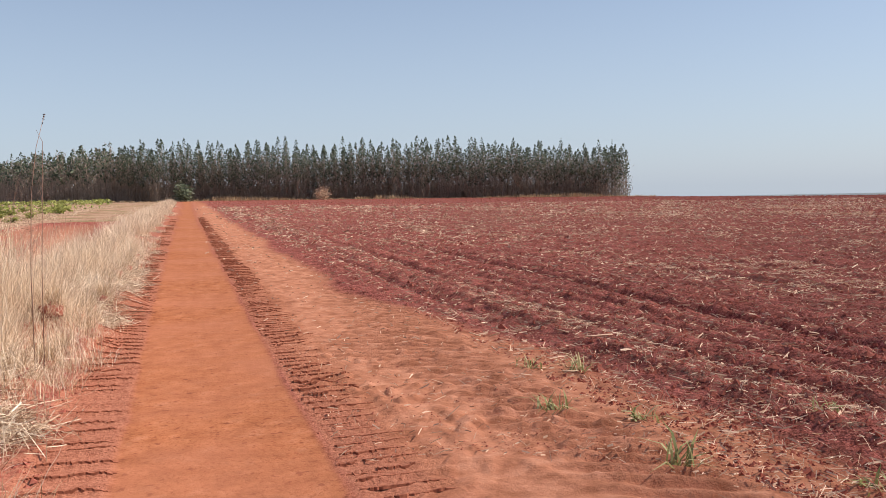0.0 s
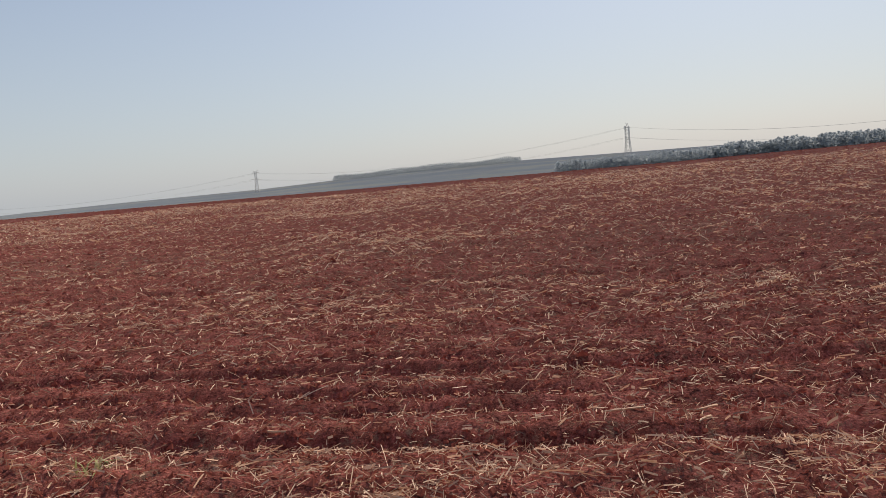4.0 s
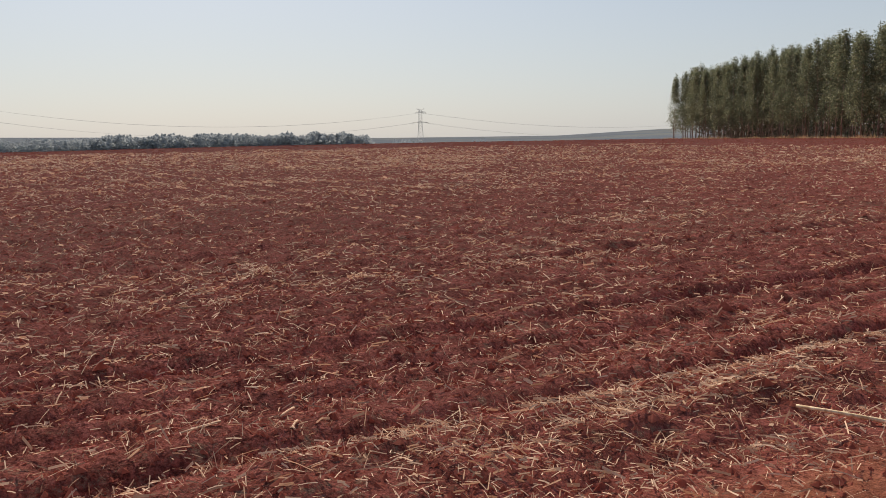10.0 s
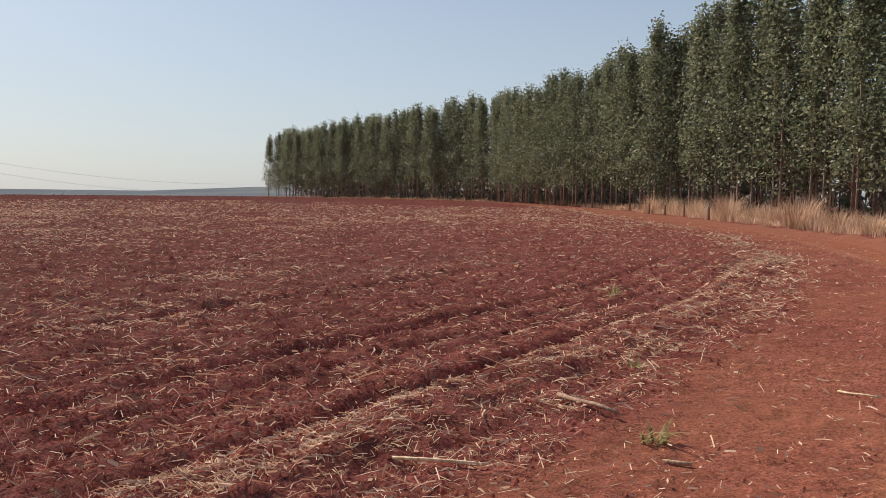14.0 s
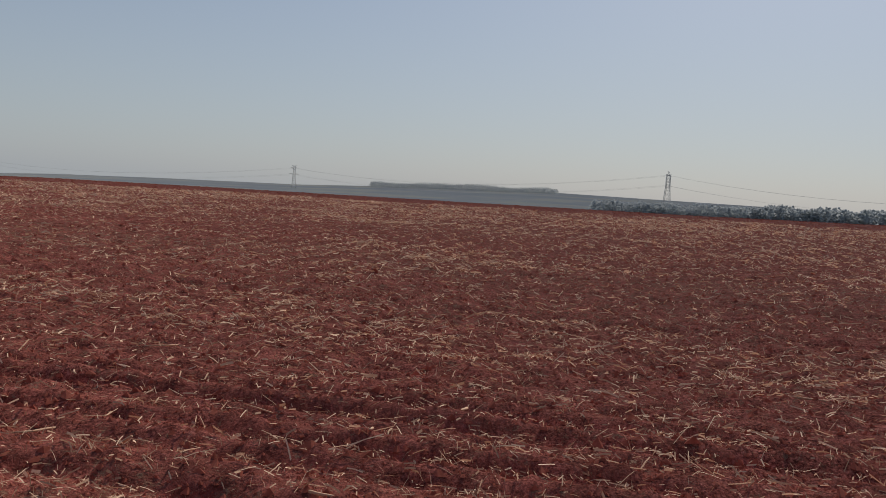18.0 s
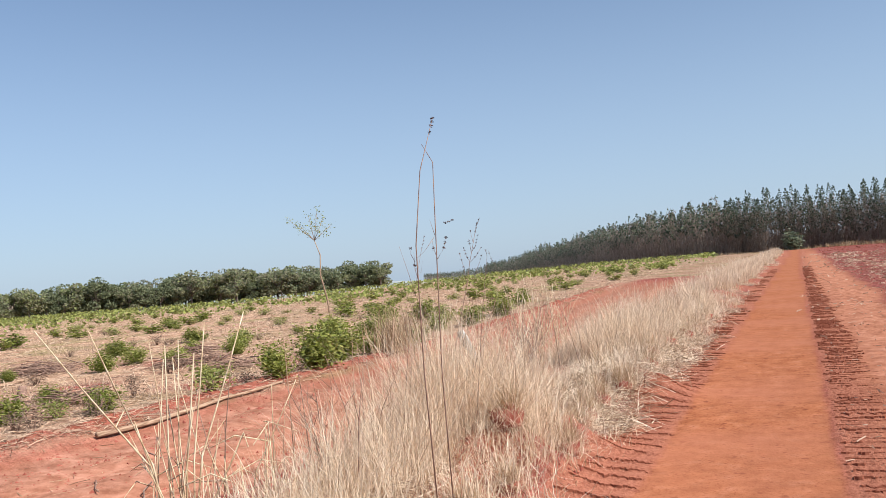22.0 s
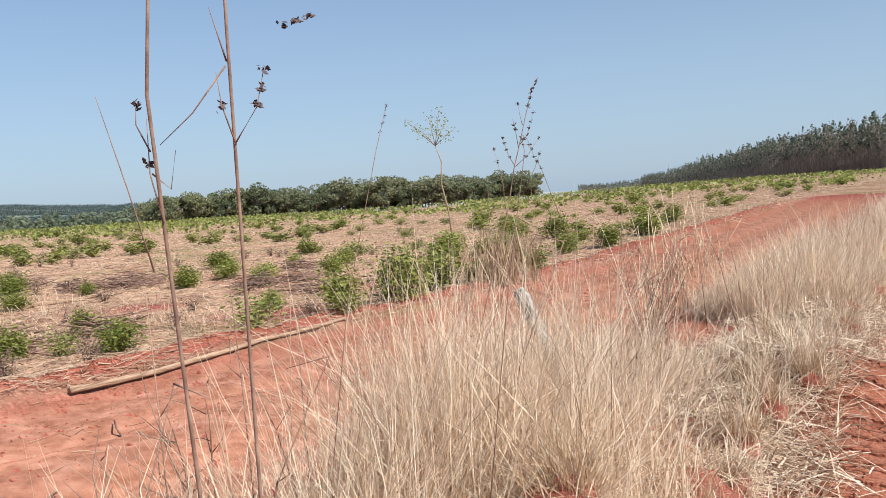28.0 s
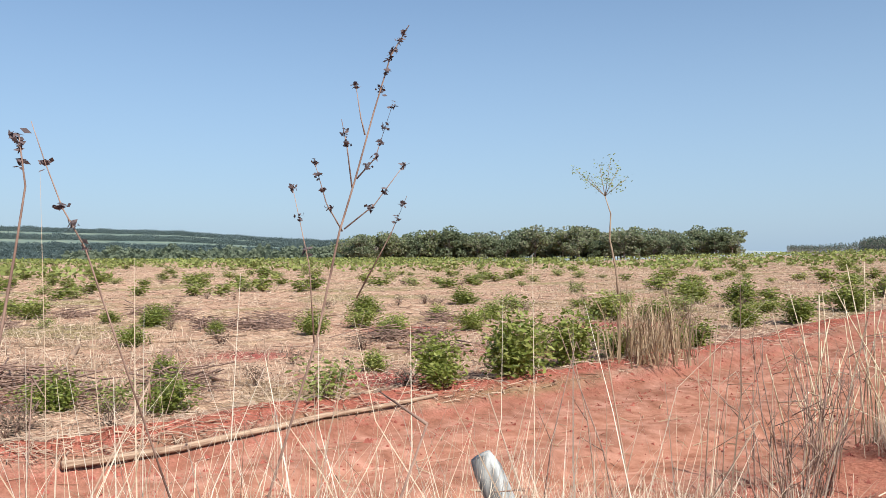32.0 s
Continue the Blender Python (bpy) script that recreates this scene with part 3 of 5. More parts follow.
def wood_mass(name, spots, material_leaf, label, category, crown, base, per, size, seed, trunks=0.09, twigs=0, peak=0.75):
    """A far stand of trees as one piece: trunks, crowns and dead twigs."""
    rng = np.random.default_rng(seed)
    root = new(name)
    pieces, centres, dead = [], [], []
    for x, y, h in spots:
        z = ground_z(x, y) - 0.3
        h = h * (rng.uniform(0.98, 1.10) if rng.uniform() < 0.3 else rng.uniform(0.84, 0.98))
        if trunks:
            pieces.append(tube([(x, y, z), (x + rng.normal(0, .1), y, z + h * 0.9)], [trunks, trunks * 0.3], 4))
        low = base * rng.uniform(0.65, 1.15)
        t = 1.16 * rng.beta(1.1, 1.15, per) - 0.14
        rr = crown * (np.clip(1.25 * np.clip(1 - t, 0, 1) ** peak * np.minimum(1, 0.5 + t * 3), 0.04, 1)) * np.sqrt(rng.uniform(0, 1, per))
        aa = rng.uniform(0, 2 * math.pi, per)
        centres.append(np.stack([x + rr * np.cos(aa), y + rr * np.sin(aa), z + h * (low + (1 - low) * t)], 1))
        if twigs:
            dead.append(np.stack([x + rng.normal(0, 1.0, twigs), y + rng.normal(0, 1.0, twigs), z + h * (base + 0.4) * rng.beta(1.1, 1.7, twigs)], 1))
    if pieces:
        v, f = joined(pieces)
        tagged(part("trunks", soup("trunks", v, f, TRUNK), root), kind="stuff")
    v, f = leaf_quads(np.concatenate(centres), size, rng, 0.3, 0.6)
    tagged(part("crowns", soup("crowns", v, f, material_leaf, True), root), kind="stuff")
    if twigs:
        v, f = leaf_quads(np.concatenate(dead), size * 2.2, rng, -2.2, 0.075)
        tagged(part("dead_branches", soup("dead_branches", v, f, DEAD_TWIG, True), root), kind="stuff")
    return tagged(root, label, category, kind="stuff")


def rows_of(line, gap, rows, step, seed):
    rng = np.random.default_rng(seed)
    out = []
    for row in range(rows):
        out += [(x + step[0] * row, y + step[1] * row, h) for x, y, h in along(line, gap, rng, 0.5)]
    return out


wood_mass("plantation_interior", rows_of(((-12, -42, 15), (7, -62, 16), (20, -77, 16.4), (38, -95, 16), (76, -131, 16.3), (183, -182, 16.5)), 2.6, 5, (-2.3, -2.8), 5),
          EUCALYPT, "dense rows of eucalyptus behind the plantation edge", "trees", 1.7, 0.10, 60, 0.45, 6, 0.1, 30)
wood_mass("eucalyptus_belt", rows_of(((142, 255.4, 18.6), (60, 273, 19.8), (-22, 290, 19.3)), 3.0, 4, (0.3, 3.2), 7),
          BELT_LEAF, "long eucalyptus belt with grey trunks at the field's end", "trees", 2.1, 0.46, 300, 0.28, 8, 0.13, 420, 0.62)
wood_mass("eucalyptus_interior", rows_of(((139, 268, 13.5), (60, 285, 14.5), (-24, 302, 14.5)), 2.4, 3, (0.3, 3.0), 17),
          DEAD_TWIG, "bare brown stems inside the eucalyptus belt", "trees", 2.4, 0.05, 110, 0.5, 18, 0.13, 160)
wood_mass("eucalyptus_flank", rows_of(((-22, 290, 18.5), (-164, 561, 21.5), (-331, 906, 22)), 3.6, 3, (3.0, 2.0), 9) + rows_of(((-331, 906, 19), (-900, 2000, 19)), 14, 2, (5, 3), 10),
          BELT_LEAF, "flank of a eucalyptus plantation running into the distance", "trees", 2.2, 0.60, 80, 0.5, 12, 0.16, 150, 0.65)
wood_mass("eucalyptus_interior", rows_of(((-20, 297, 11.5), (-161, 568, 13), (-329, 912, 13)), 3.2, 2, (4.0, 2.5), 19),
          DEAD_TWIG, "bare brown stems inside the plantation flank", "trees", 2.4, 0.05, 60, 0.7, 19, 0.16, 60)


wood_mass("eucalyptus_belt_end", rows_of(((143.5, 255, 17), (138, 257, 18.5)), 2.0, 5, (0.3, 3.0), 20),
          BELT_LEAF, "ragged leafy end of the eucalyptus belt", "trees", 1.7, 0.10, 190, 0.30, 21, 0.12, 60)


# ---- broad-crowned wood beyond the scrub ----
def broad_tree(seed, height):
    rng = np.random.default_rng(seed)
    root = new("broadleaf_tree")
    pieces = [tube([(0, 0, -0.4), (rng.normal(0, .2), rng.normal(0, .2), height * 0.45)], [0.24, 0.15], 6)]
    lobes = []
    for k in range(15):
        a, rr = rng.uniform(0, 2 * math.pi), height * math.sqrt(rng.uniform(0.0, 1.0)) * 0.36
        p = np.array([rr * math.cos(a), rr * math.sin(a), height * (rng.uniform(0.62, 0.88) if k < 9 else rng.uniform(0.25, 0.6))])
        p[2] -= rr * 0.35
        lobes.append((p, height * rng.uniform(0.10, 0.17)))
        if k < 9:
            pieces.append(tube([(0, 0, height * 0.3), tuple(p)], [0.12, 0.03], 5))
    v, f = joined(pieces)
    part("trunk", soup("trunk", v, f, TRUNK), root)
    pts = []
    for p, radius in lobes:
        d = rng.normal(size=(115, 3))
        d /= np.linalg.norm(d, axis=1)[:, None]
        pts.append(p + d * radius * rng.uniform(0.7, 1.05, (115, 1)) * np.array([1.25, 1.25, 0.75]))
    v, f = leaf_quads(np.concatenate(pts), 0.26, rng, 0.0, 0.8)
    part("crown", soup("crown", v, f, WOODLAND, True), root)
    return tagged(root, "dark green broadleaf tree in a wood beyond the scrub", "tree", "wood beyond the scrub")


kinds = [broad_tree(200 + k, 9.0) for k in range(5)]
k = 0
for row in range(4):
    for a in np.arange(27.0 + 0.2 * row, 52.0, 0.95):
        dist = 225 + row * 7 + rng.uniform(-3, 3)
        x, y = -math.sin(radians(a)) * dist, 3 + math.cos(radians(a)) * dist
        tall = np.interp(a, (27, 30, 38, 41, 46, 52), (8.6, 8.9, 10.2, 10.5, 9.0, 7.0)) / 9.0 * rng.uniform(0.62, 1.16)
        m = pose(x, y, ground_z(x, y) - 0.2, 0, 0, rng.uniform(0, 360)) @ Matrix.Scale(tall, 4)
        c = kinds[k] if k < 5 else copy_thing(kinds[k % 5], m)
        c.matrix_basis = m
        k += 1


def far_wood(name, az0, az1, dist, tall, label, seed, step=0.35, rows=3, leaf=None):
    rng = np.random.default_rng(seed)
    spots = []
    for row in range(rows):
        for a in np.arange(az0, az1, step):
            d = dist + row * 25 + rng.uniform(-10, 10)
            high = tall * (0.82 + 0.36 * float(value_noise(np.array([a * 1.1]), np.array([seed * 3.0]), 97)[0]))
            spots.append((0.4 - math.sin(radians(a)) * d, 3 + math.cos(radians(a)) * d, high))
    return wood_mass(name, spots, leaf or HAZE_LEAF, label, "trees", tall * 0.5, 0.02, 80, tall * 0.10, seed, 0)


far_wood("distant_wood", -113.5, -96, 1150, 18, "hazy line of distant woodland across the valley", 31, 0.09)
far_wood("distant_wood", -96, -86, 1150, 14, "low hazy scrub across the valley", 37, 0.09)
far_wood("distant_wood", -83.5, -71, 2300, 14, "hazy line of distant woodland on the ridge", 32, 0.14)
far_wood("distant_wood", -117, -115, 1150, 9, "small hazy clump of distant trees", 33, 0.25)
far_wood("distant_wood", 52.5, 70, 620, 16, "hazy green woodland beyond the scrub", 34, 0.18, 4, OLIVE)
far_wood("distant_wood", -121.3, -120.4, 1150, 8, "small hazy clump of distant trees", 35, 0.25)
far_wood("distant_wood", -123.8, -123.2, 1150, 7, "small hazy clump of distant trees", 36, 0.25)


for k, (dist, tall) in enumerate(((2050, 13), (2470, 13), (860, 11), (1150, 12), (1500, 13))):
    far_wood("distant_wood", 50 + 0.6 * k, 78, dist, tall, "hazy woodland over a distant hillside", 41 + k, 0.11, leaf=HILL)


# ---- pylons and wires ----
def beam(a, b, w):
    return tube([a, b], [w, w], 4)


def pylon(x, y, base, height, turn):
    root = new("pylon")
    root.matrix_basis = pose(x, y, base, 0, 0, turn)
    w, waist = height * 0.092, height * 0.045
    def half(z):
        t = z / height
        return w + (waist - w) * min(1, t / 0.62)
    levels = [0, .14, .27, .38, .48, .56, .63, .7, .78, .86, .93]
    for sx in (-1, 1):
        for sy in (-1, 1):
            pts = [(sx * half(height * t), sy * half(height * t), height * t) for t in levels]
            v, f = tube(pts, [0.32] * len(pts), 4)
            part("leg", soup("leg", v, f, STEEL), root)
    bars = []
    for a, b in zip(levels[:-1], levels[1:]):
        p, q, za, zb = half(height * a), half(height * b), height * a, height * b
        for s in (-1, 1):
            bars += [beam((-p, s * p, za), (q, s * q, zb), .16), beam((p, s * p, za), (-q, s * q, zb), .16)]
            bars += [beam((s * p, -p, za), (s * q, q, zb), .16), beam((s * p, p, za), (s * q, -q, zb), .16)]
    v, f = joined(bars)
    part("bracing", soup("bracing", v, f, STEEL), root)
    for t, reach in ((0.61, 0.22), (0.90, 0.15)):
        z = height * t
        arm = []
        for s in (-1, 1):
            arm += [beam((0, 0, z + 1.6), (s * height * reach, 0, z), .24), beam((0, 0.6, z - .6), (s * height * reach, 0, z), .24), beam((0, -.6, z - .6), (s * height * reach, 0, z), .24)]
            arm += [beam((s * height * reach, 0, z), (s * height * reach, 0, z - 2.6), .2)]
        v, f = joined(arm)
        part("crossarm", soup("crossarm", v, f, STEEL), root)
    v, f = joined([beam((0, 0, height * .93), (s * height * .11, 0, height), .3) for s in (-1, 1)] + [beam((0, 0, height * .97), (s * height * .11, 0, height), .2) for s in (-1, 1)])
    part("peak", soup("peak", v, f, STEEL), root)
    return tagged(root, "grey lattice steel power pylon in the haze", "pylon", "power line pylons")


PYLONS = []
for a, d, top, low, turn in ((-140, 1500, 1.6, -.4, -140), (-117.0, 1300, 1.99, -.15, -117), (-90.7, 1290, 2.19, -.1, -15), (-65.9, 1750, 1.08, -.35, -70), (-47.9, 3000, .23, -.55, -48)):
    x, y = 0.4 - math.sin(radians(a)) * d, 3 + math.cos(radians(a)) * d
    b, h = 1.6 + d * math.tan(radians(low)), d * (math.tan(radians(top)) - math.tan(radians(low)))
    foot = min(b, ground_z(x, y) + 1)
    PYLONS.append((x, y, b, h))
    pylon(x, y, foot, h + b - foot, turn)
for p, q in zip(PYLONS[:-1], PYLONS[1:]):
    d = Vector((q[0] - p[0], q[1] - p[1], 0)).normalized()
    side = Vector((-d.y, d.x, 0))
    for t, reach in ((0.58, .22), (0.58, -.22), (0.87, .15), (0.87, -.15)):
        pts = []
        for s in np.linspace(0, 1, 15):
            c = Vector((p[0] + (q[0] - p[0]) * s, p[1] + (q[1] - p[1]) * s, (p[2] + p[3] * t) * (1 - s) + (q[2] + q[3] * t) * s - 4 * 22 * s * (1 - s)))
            pts.append(tuple(c + side * reach * 48))
        v, f = tube(pts, [0.09] * 15, 3)
        tagged(new("power_cable", soup("power_cable", v, f, STEEL)), "thin sagging power cable between distant pylons", "cable", "power cables")


# ---- dry grass ----
def grass_patch(name, xs, ys, hs, per, mat, label, seed, width=0.006, lean=0.4, spreadr=0.12, category="grass"):
    rng = np.random.default_rng(seed)
    xs, ys, hs = np.repeat(xs, per), np.repeat(ys, per), np.repeat(hs, per)
    dx, dy = rng.normal(0, spreadr, len(xs)), rng.normal(0, spreadr, len(ys))
    xs, ys = xs + dx, ys + dy
    z = ground(xs, ys)[0] - 0.02
    v, f = blades(np.stack([xs, ys, z], 1), hs * rng.uniform(0.4, 1.15, len(xs)), rng, lean, width, 0.5, np.arctan2(dy, dx))
    return tagged(new(name, soup(name, v, f, mat, True)), label, category, kind="stuff")


def verge_x(u, y):
    return u + np.interp(y, ROAD_Y, ROAD_X) - 0.36


def stems(roots, heights, outward, lean, width, rng):
    """Dry stems: ribbons of five lengths, each bent a little further over, some snapped."""
    n = len(roots)
    a = outward + rng.normal(0, 1.4, n)
    width = width * np.interp(roots[:, 1], (12, 60, 130), (1, 3.2, 6))
    tilt = np.abs(rng.normal(0, lean, n) * rng.choice((0.5, 1.0, 2.0), n))
    step = np.asarray(heights) / 5
    w = width * rng.uniform(0.5, 1.4, n)
    ring, p = [], np.asarray(roots, float)
    turn = rng.uniform(0, 6.28, n)
    side = np.stack([np.cos(turn), np.sin(turn), 0 * turn], 1)
    for k in range(6):
        thin = (w * (1.0, 0.95, 0.85, 0.7, 0.5, 0.15)[k])[:, None]
        ring += [p - side * thin, p + side * thin]
        p = p + np.stack([np.cos(a) * np.sin(tilt), np.sin(a) * np.sin(tilt), np.cos(tilt)], 1) * step[:, None]
        snapped = rng.uniform(0, 1, n) < 0.07
        tilt = np.clip(tilt + rng.normal(0.10, 0.15, n) + np.where(snapped, rng.uniform(0.5, 1.4, n), 0), 0, 2.3)
        a = a + rng.normal(0, 0.45, n)
    verts = np.stack(ring, 1).reshape(-1, 3)
    b = np.arange(0, 12 * n, 12)[:, None]
    return verts, np.concatenate([b + np.array([[j, j + 1, j + 3, j + 2]]) for j in (0, 2, 4, 6, 8)])


def bunches(name, xs, ys, hs, per, mat, label, seed, radius=0.07, lean=0.25, width=0.003):
    rng = np.random.default_rng(seed)
    cx, cy, ch = np.repeat(xs, per), np.repeat(ys, per), np.repeat(hs, per)
    dx, dy = rng.normal(0, radius, len(cx)), rng.normal(0, radius, len(cx))
    blow = np.repeat(rng.normal(0, 0.08, len(xs)), per)
    x, y = cx + dx, cy + dy
    roots = np.stack([x, y, ground(x, y)[0] - 0.02], 1)
    v, f = stems(roots, ch * rng.uniform(0.35, 1.1, len(x)), np.arctan2(dy, dx + blow), lean, width, rng)
    return tagged(new(name, soup(name, v, f, mat, True)), label, "grass", kind="stuff")


rng = np.random.default_rng(21)
ys = np.concatenate([rng.uniform(7.2, 17, 620), 17 + 110 * rng.uniform(0, 1, 900) ** 1.7])
us = rng.uniform(-3.0, -1.15, len(ys))
lush = value_noise(us * 1.3, ys * 0.8, 78)
near_edge = np.interp(ys, (7.2, 8.3, 9.3, 9.6, 10.3, 12, 15, 20), (-1.9, -2.15, -2.1, -2.25, -2.6, -2.75, -2.7, -2.7)) - 0.25 * (value_noise(us * 0, ys * 1.1, 80) - 0.5)
far_edge = np.interp(ys, (7, 9, 10.2, 10.8, 12, 13.5, 16), (-1.45, -1.5, -1.5, -1.6, -1.65, -1.55, -1.25))
keep = (us > near_edge) & (us < far_edge) & (lush > np.interp(ys, (7, 8.2, 9.2, 12, 13, 18), (0.46, 0.32, 0.22, 0.3, 0.42, 0.52)))
mid = 1 - np.abs((us - (near_edge + far_edge) / 2) / (far_edge - near_edge)) * 1.1
h = (0.42 + 0.5 * value_noise(us * 1.6, ys * 1.0, 77)) * (0.55 + 0.5 * mid) * np.interp(ys, (7, 8, 9.1, 9.7, 11.3, 12.5, 14, 18), (0.65, 0.8, 1.1, 1.4, 1.3, 1.0, 0.9, 1.2))
xs = verge_x(us, ys)[keep]
ys, h = ys[keep], h[keep]
bunches("dry_grass", xs, ys, h, 95, DRY_GRASS, "bleached dry grass in bunches along the road verge", 22, 0.11, 0.36, 0.0020)
hx, hy = rng.uniform(-2.0, -1.35, 22), rng.uniform(9.6, 10.9, 22)
bunches("dry_grass", hx, hy, rng.uniform(0.95, 1.3, 22), 75, DRY_GRASS, "bleached dry grass in front of a fence post", 28, 0.11, 0.22, 0.0020)
bunches("withered_grass", xs, ys, h * 0.5, 14, TAN_GRASS, "brown withered leaves at the foot of dry grass", 24, 0.12, 0.7, 0.004)
sy = rng.uniform(7.0, 26, 420)
su = rng.uniform(-1.75, -1.05, 420)
ok = value_noise(su * 1.5, sy * 0.9, 86) > 0.56
bunches("short_grass", verge_x(su, sy)[ok], sy[ok], np.full(ok.sum(), 0.34), 60, DRY_GRASS, "short bleached grass tussocks beside the wheel track", 27, 0.09, 0.75, 0.003)
pick = rng.uniform(0, 1, len(xs)) < 0.45
bunches("leaning_grass", xs[pick], ys[pick], h[pick] * 0.95, 55, DRY_GRASS, "long dry grass leaning over the verge", 25, 0.13, 0.65, 0.0020)
fy = np.concatenate([rng.uniform(4.2, 13, 70), rng.uniform(13, 30, 60)])
fu = -1.12 + rng.normal(0, 0.16, len(fy))
ok = value_noise(fu * 2, fy * 0.7, 96) > 0.38
bunches("fallen_grass", verge_x(fu, fy)[ok], fy[ok], rng.uniform(0.25, 0.5, ok.sum()), 70, DRY_GRASS, "fallen pale grass heaped beside the wheel track", 29, 0.12, 1.15, 0.0021)
bunches("fallen_grass", verge_x(fu, fy)[ok], fy[ok], rng.uniform(0.2, 0.4, ok.sum()), 40, TAN_GRASS, "fallen brown grass heaped beside the wheel track", 30, 0.15, 1.2, 0.0021)
# flattened straw at the foot of the verge
ys = np.concatenate([rng.uniform(3, 20, 700), 20 + 60 * rng.uniform(0, 1, 350) ** 1.5])
us = -1.25 + rng.normal(0, 0.33, len(ys))
keep = (us < -0.72) & (value_noise(us * 1.1, ys * 0.8, 79) > 0.58)
heaps = (verge_x(us, ys)[keep], ys[keep])


def strips(xs, ys, lengths, widths, rng, lift=0.012, tilt=0.15, roll=0.5):
    """Loose straw: bent strips of two quads lying on the ground."""
    n = len(xs)
    a = rng.uniform(0, math.pi, n)
    d = np.stack([np.cos(a), np.sin(a), rng.normal(0, tilt, n)], 1)
    s = np.stack([-np.sin(a), np.cos(a), rng.normal(0, roll, n)], 1) * np.asarray(widths)[:, None]
    c = np.stack([xs, ys, ground(xs, ys)[0] + lift], 1)
    e = d * (np.asarray(lengths) / 2)[:, None]
    k = np.stack([0 * a, 0 * a, np.asarray(lengths) * rng.uniform(-0.02, 0.05, n)], 1)
    verts = np.stack([c - e - s, c - e + s, c + k - s, c + k + s, c + e - s, c + e + s], 1).reshape(-1, 3)
    b = np.arange(0, 6 * n, 6)[:, None]
    return verts, np.concatenate([b + np.array([[0, 1, 3, 2]]), b + np.array([[2, 3, 5, 4]])])


for name, mat, per, label in (("flattened_grass", DRY_GRASS, 34, "flattened pale straw along the wheel track"), ("trampled_grass", BROWN_GRASS, 26, "trampled brown grass along the wheel track")):
    hx, hy = np.repeat(heaps[0], per), np.repeat(heaps[1], per)
    hx, hy = hx + rng.normal(0, 0.14, len(hx)), hy + rng.normal(0, 0.16, len(hy))
    v, f = strips(hx, hy, rng.uniform(.08, .34, len(hx)), rng.uniform(.0014, .0034, len(hx)), rng, rng.uniform(.01, .09, len(hx)), 0.3)
    tagged(new(name, soup(name, v, f, mat, True)), label, "grass", kind="stuff")


# ---- straw left on the ploughed field ----
def field_straw():
    """Thin broken straw: loose pieces everywhere and denser drifts of it."""
    rng = np.random.default_rng(31)
    n = 16000
    d = 2.5 + 100 * rng.uniform(0, 1, n) ** 1.35
    a = np.radians(rng.uniform(-178, 8, n))
    cx, cy = 0.8 - np.sin(a) * d, 2.5 + np.cos(a) * d
    u = cx - np.interp(cy, ROAD_Y, ROAD_X) + 0.36
    rich = 0.45 + 2.0 * fractal(cx * 0.30, cy * 0.13, 71, 3) + 1.2 * fractal(cx * 0.07, cy * 0.05, 72, 2)
    rich = rich * np.where(u > 8, 0.85 + 0.35 * np.cos(2 * math.pi * (cy + 0.25 * fractal(cx * 0.2, cy * 0.2, 76)) / 0.85), 1) * (1 - 0.5 * band(u, 4.8, 8.6, 0.4))
    rich = rich + 0.9 * band(u, 3.2, 4.7, 0.3) * (1 - smooth(-4, 3, cy)) + 0.5 * band(u, 3.6, 5.0, 0.3) * np.clip(2.2 * value_noise(cx * 0.5, cy * 0.4, 74) - 0.6, 0, 1)
    rich = np.where(u < 3.2, 1.1 * np.clip(value_noise(cx * 1.3, cy * 0.9, 73) - 0.5, 0, 1) * smooth(1.0, 1.6, u), rich)
    keep = rng.uniform(0, 1, n) < np.clip(rich, 0.02, 1) * (u > 0.9) * np.interp(d, (3, 9, 15, 55), (0.55, 0.75, 1, 0.5))
    cx, cy, d, rich = cx[keep], cy[keep], d[keep], np.clip(rich[keep], 0.1, 1.3)
    per = (8 + 26 * rich * rng.uniform(0.3, 1.3, len(cx))).astype(int)
    size = rng.uniform(0.06, 0.24, len(cx)) * (1 + 0.03 * d)
    x, y = np.repeat(cx, per) + rng.normal(0, 1, per.sum()) * np.repeat(size, per), np.repeat(cy, per) + rng.normal(0, 1, per.sum()) * np.repeat(size, per) * 1.5
    m = 70000
    e = 2.5 + 90 * rng.uniform(0, 1, m) ** 1.5
    a = np.radians(rng.uniform(-178, 8, m))
    lx, ly = 0.8 - np.sin(a) * e, 2.5 + np.cos(a) * e
    lu = lx - np.interp(ly, ROAD_Y, ROAD_X) + 0.36
    keep = (lu > 3.0) | ((lu > np.where(ly < 1, 0.4, 1.0)) & (rng.uniform(0, 1, m) < np.where(ly < 1, 0.8, 0.35)))
    x, y = np.concatenate([x, lx[keep]]), np.concatenate([y, ly[keep]])
    d = np.hypot(x - 0.8, y - 2.5)
    length = np.clip(rng.lognormal(-3.05, 0.5, len(x)), 0.02, 0.2) * (1 + 0.03 * d) * np.where(x - np.interp(y, ROAD_Y, ROAD_X) < 2.8, 0.7, 1)
    v, f = strips(x, y, length, rng.uniform(0.0008, 0.0021, len(x)) * (1 + 0.13 * d), rng, 0.018 + 0.0010 * d + rng.uniform(0, 0.02, len(x)), 0.28, 1.0)
    tagged(new("straw_litter", soup("straw_litter", v, f, STRAW, True)), "pale maize straw scattered over the ploughed earth", "straw", kind="stuff")


field_straw()


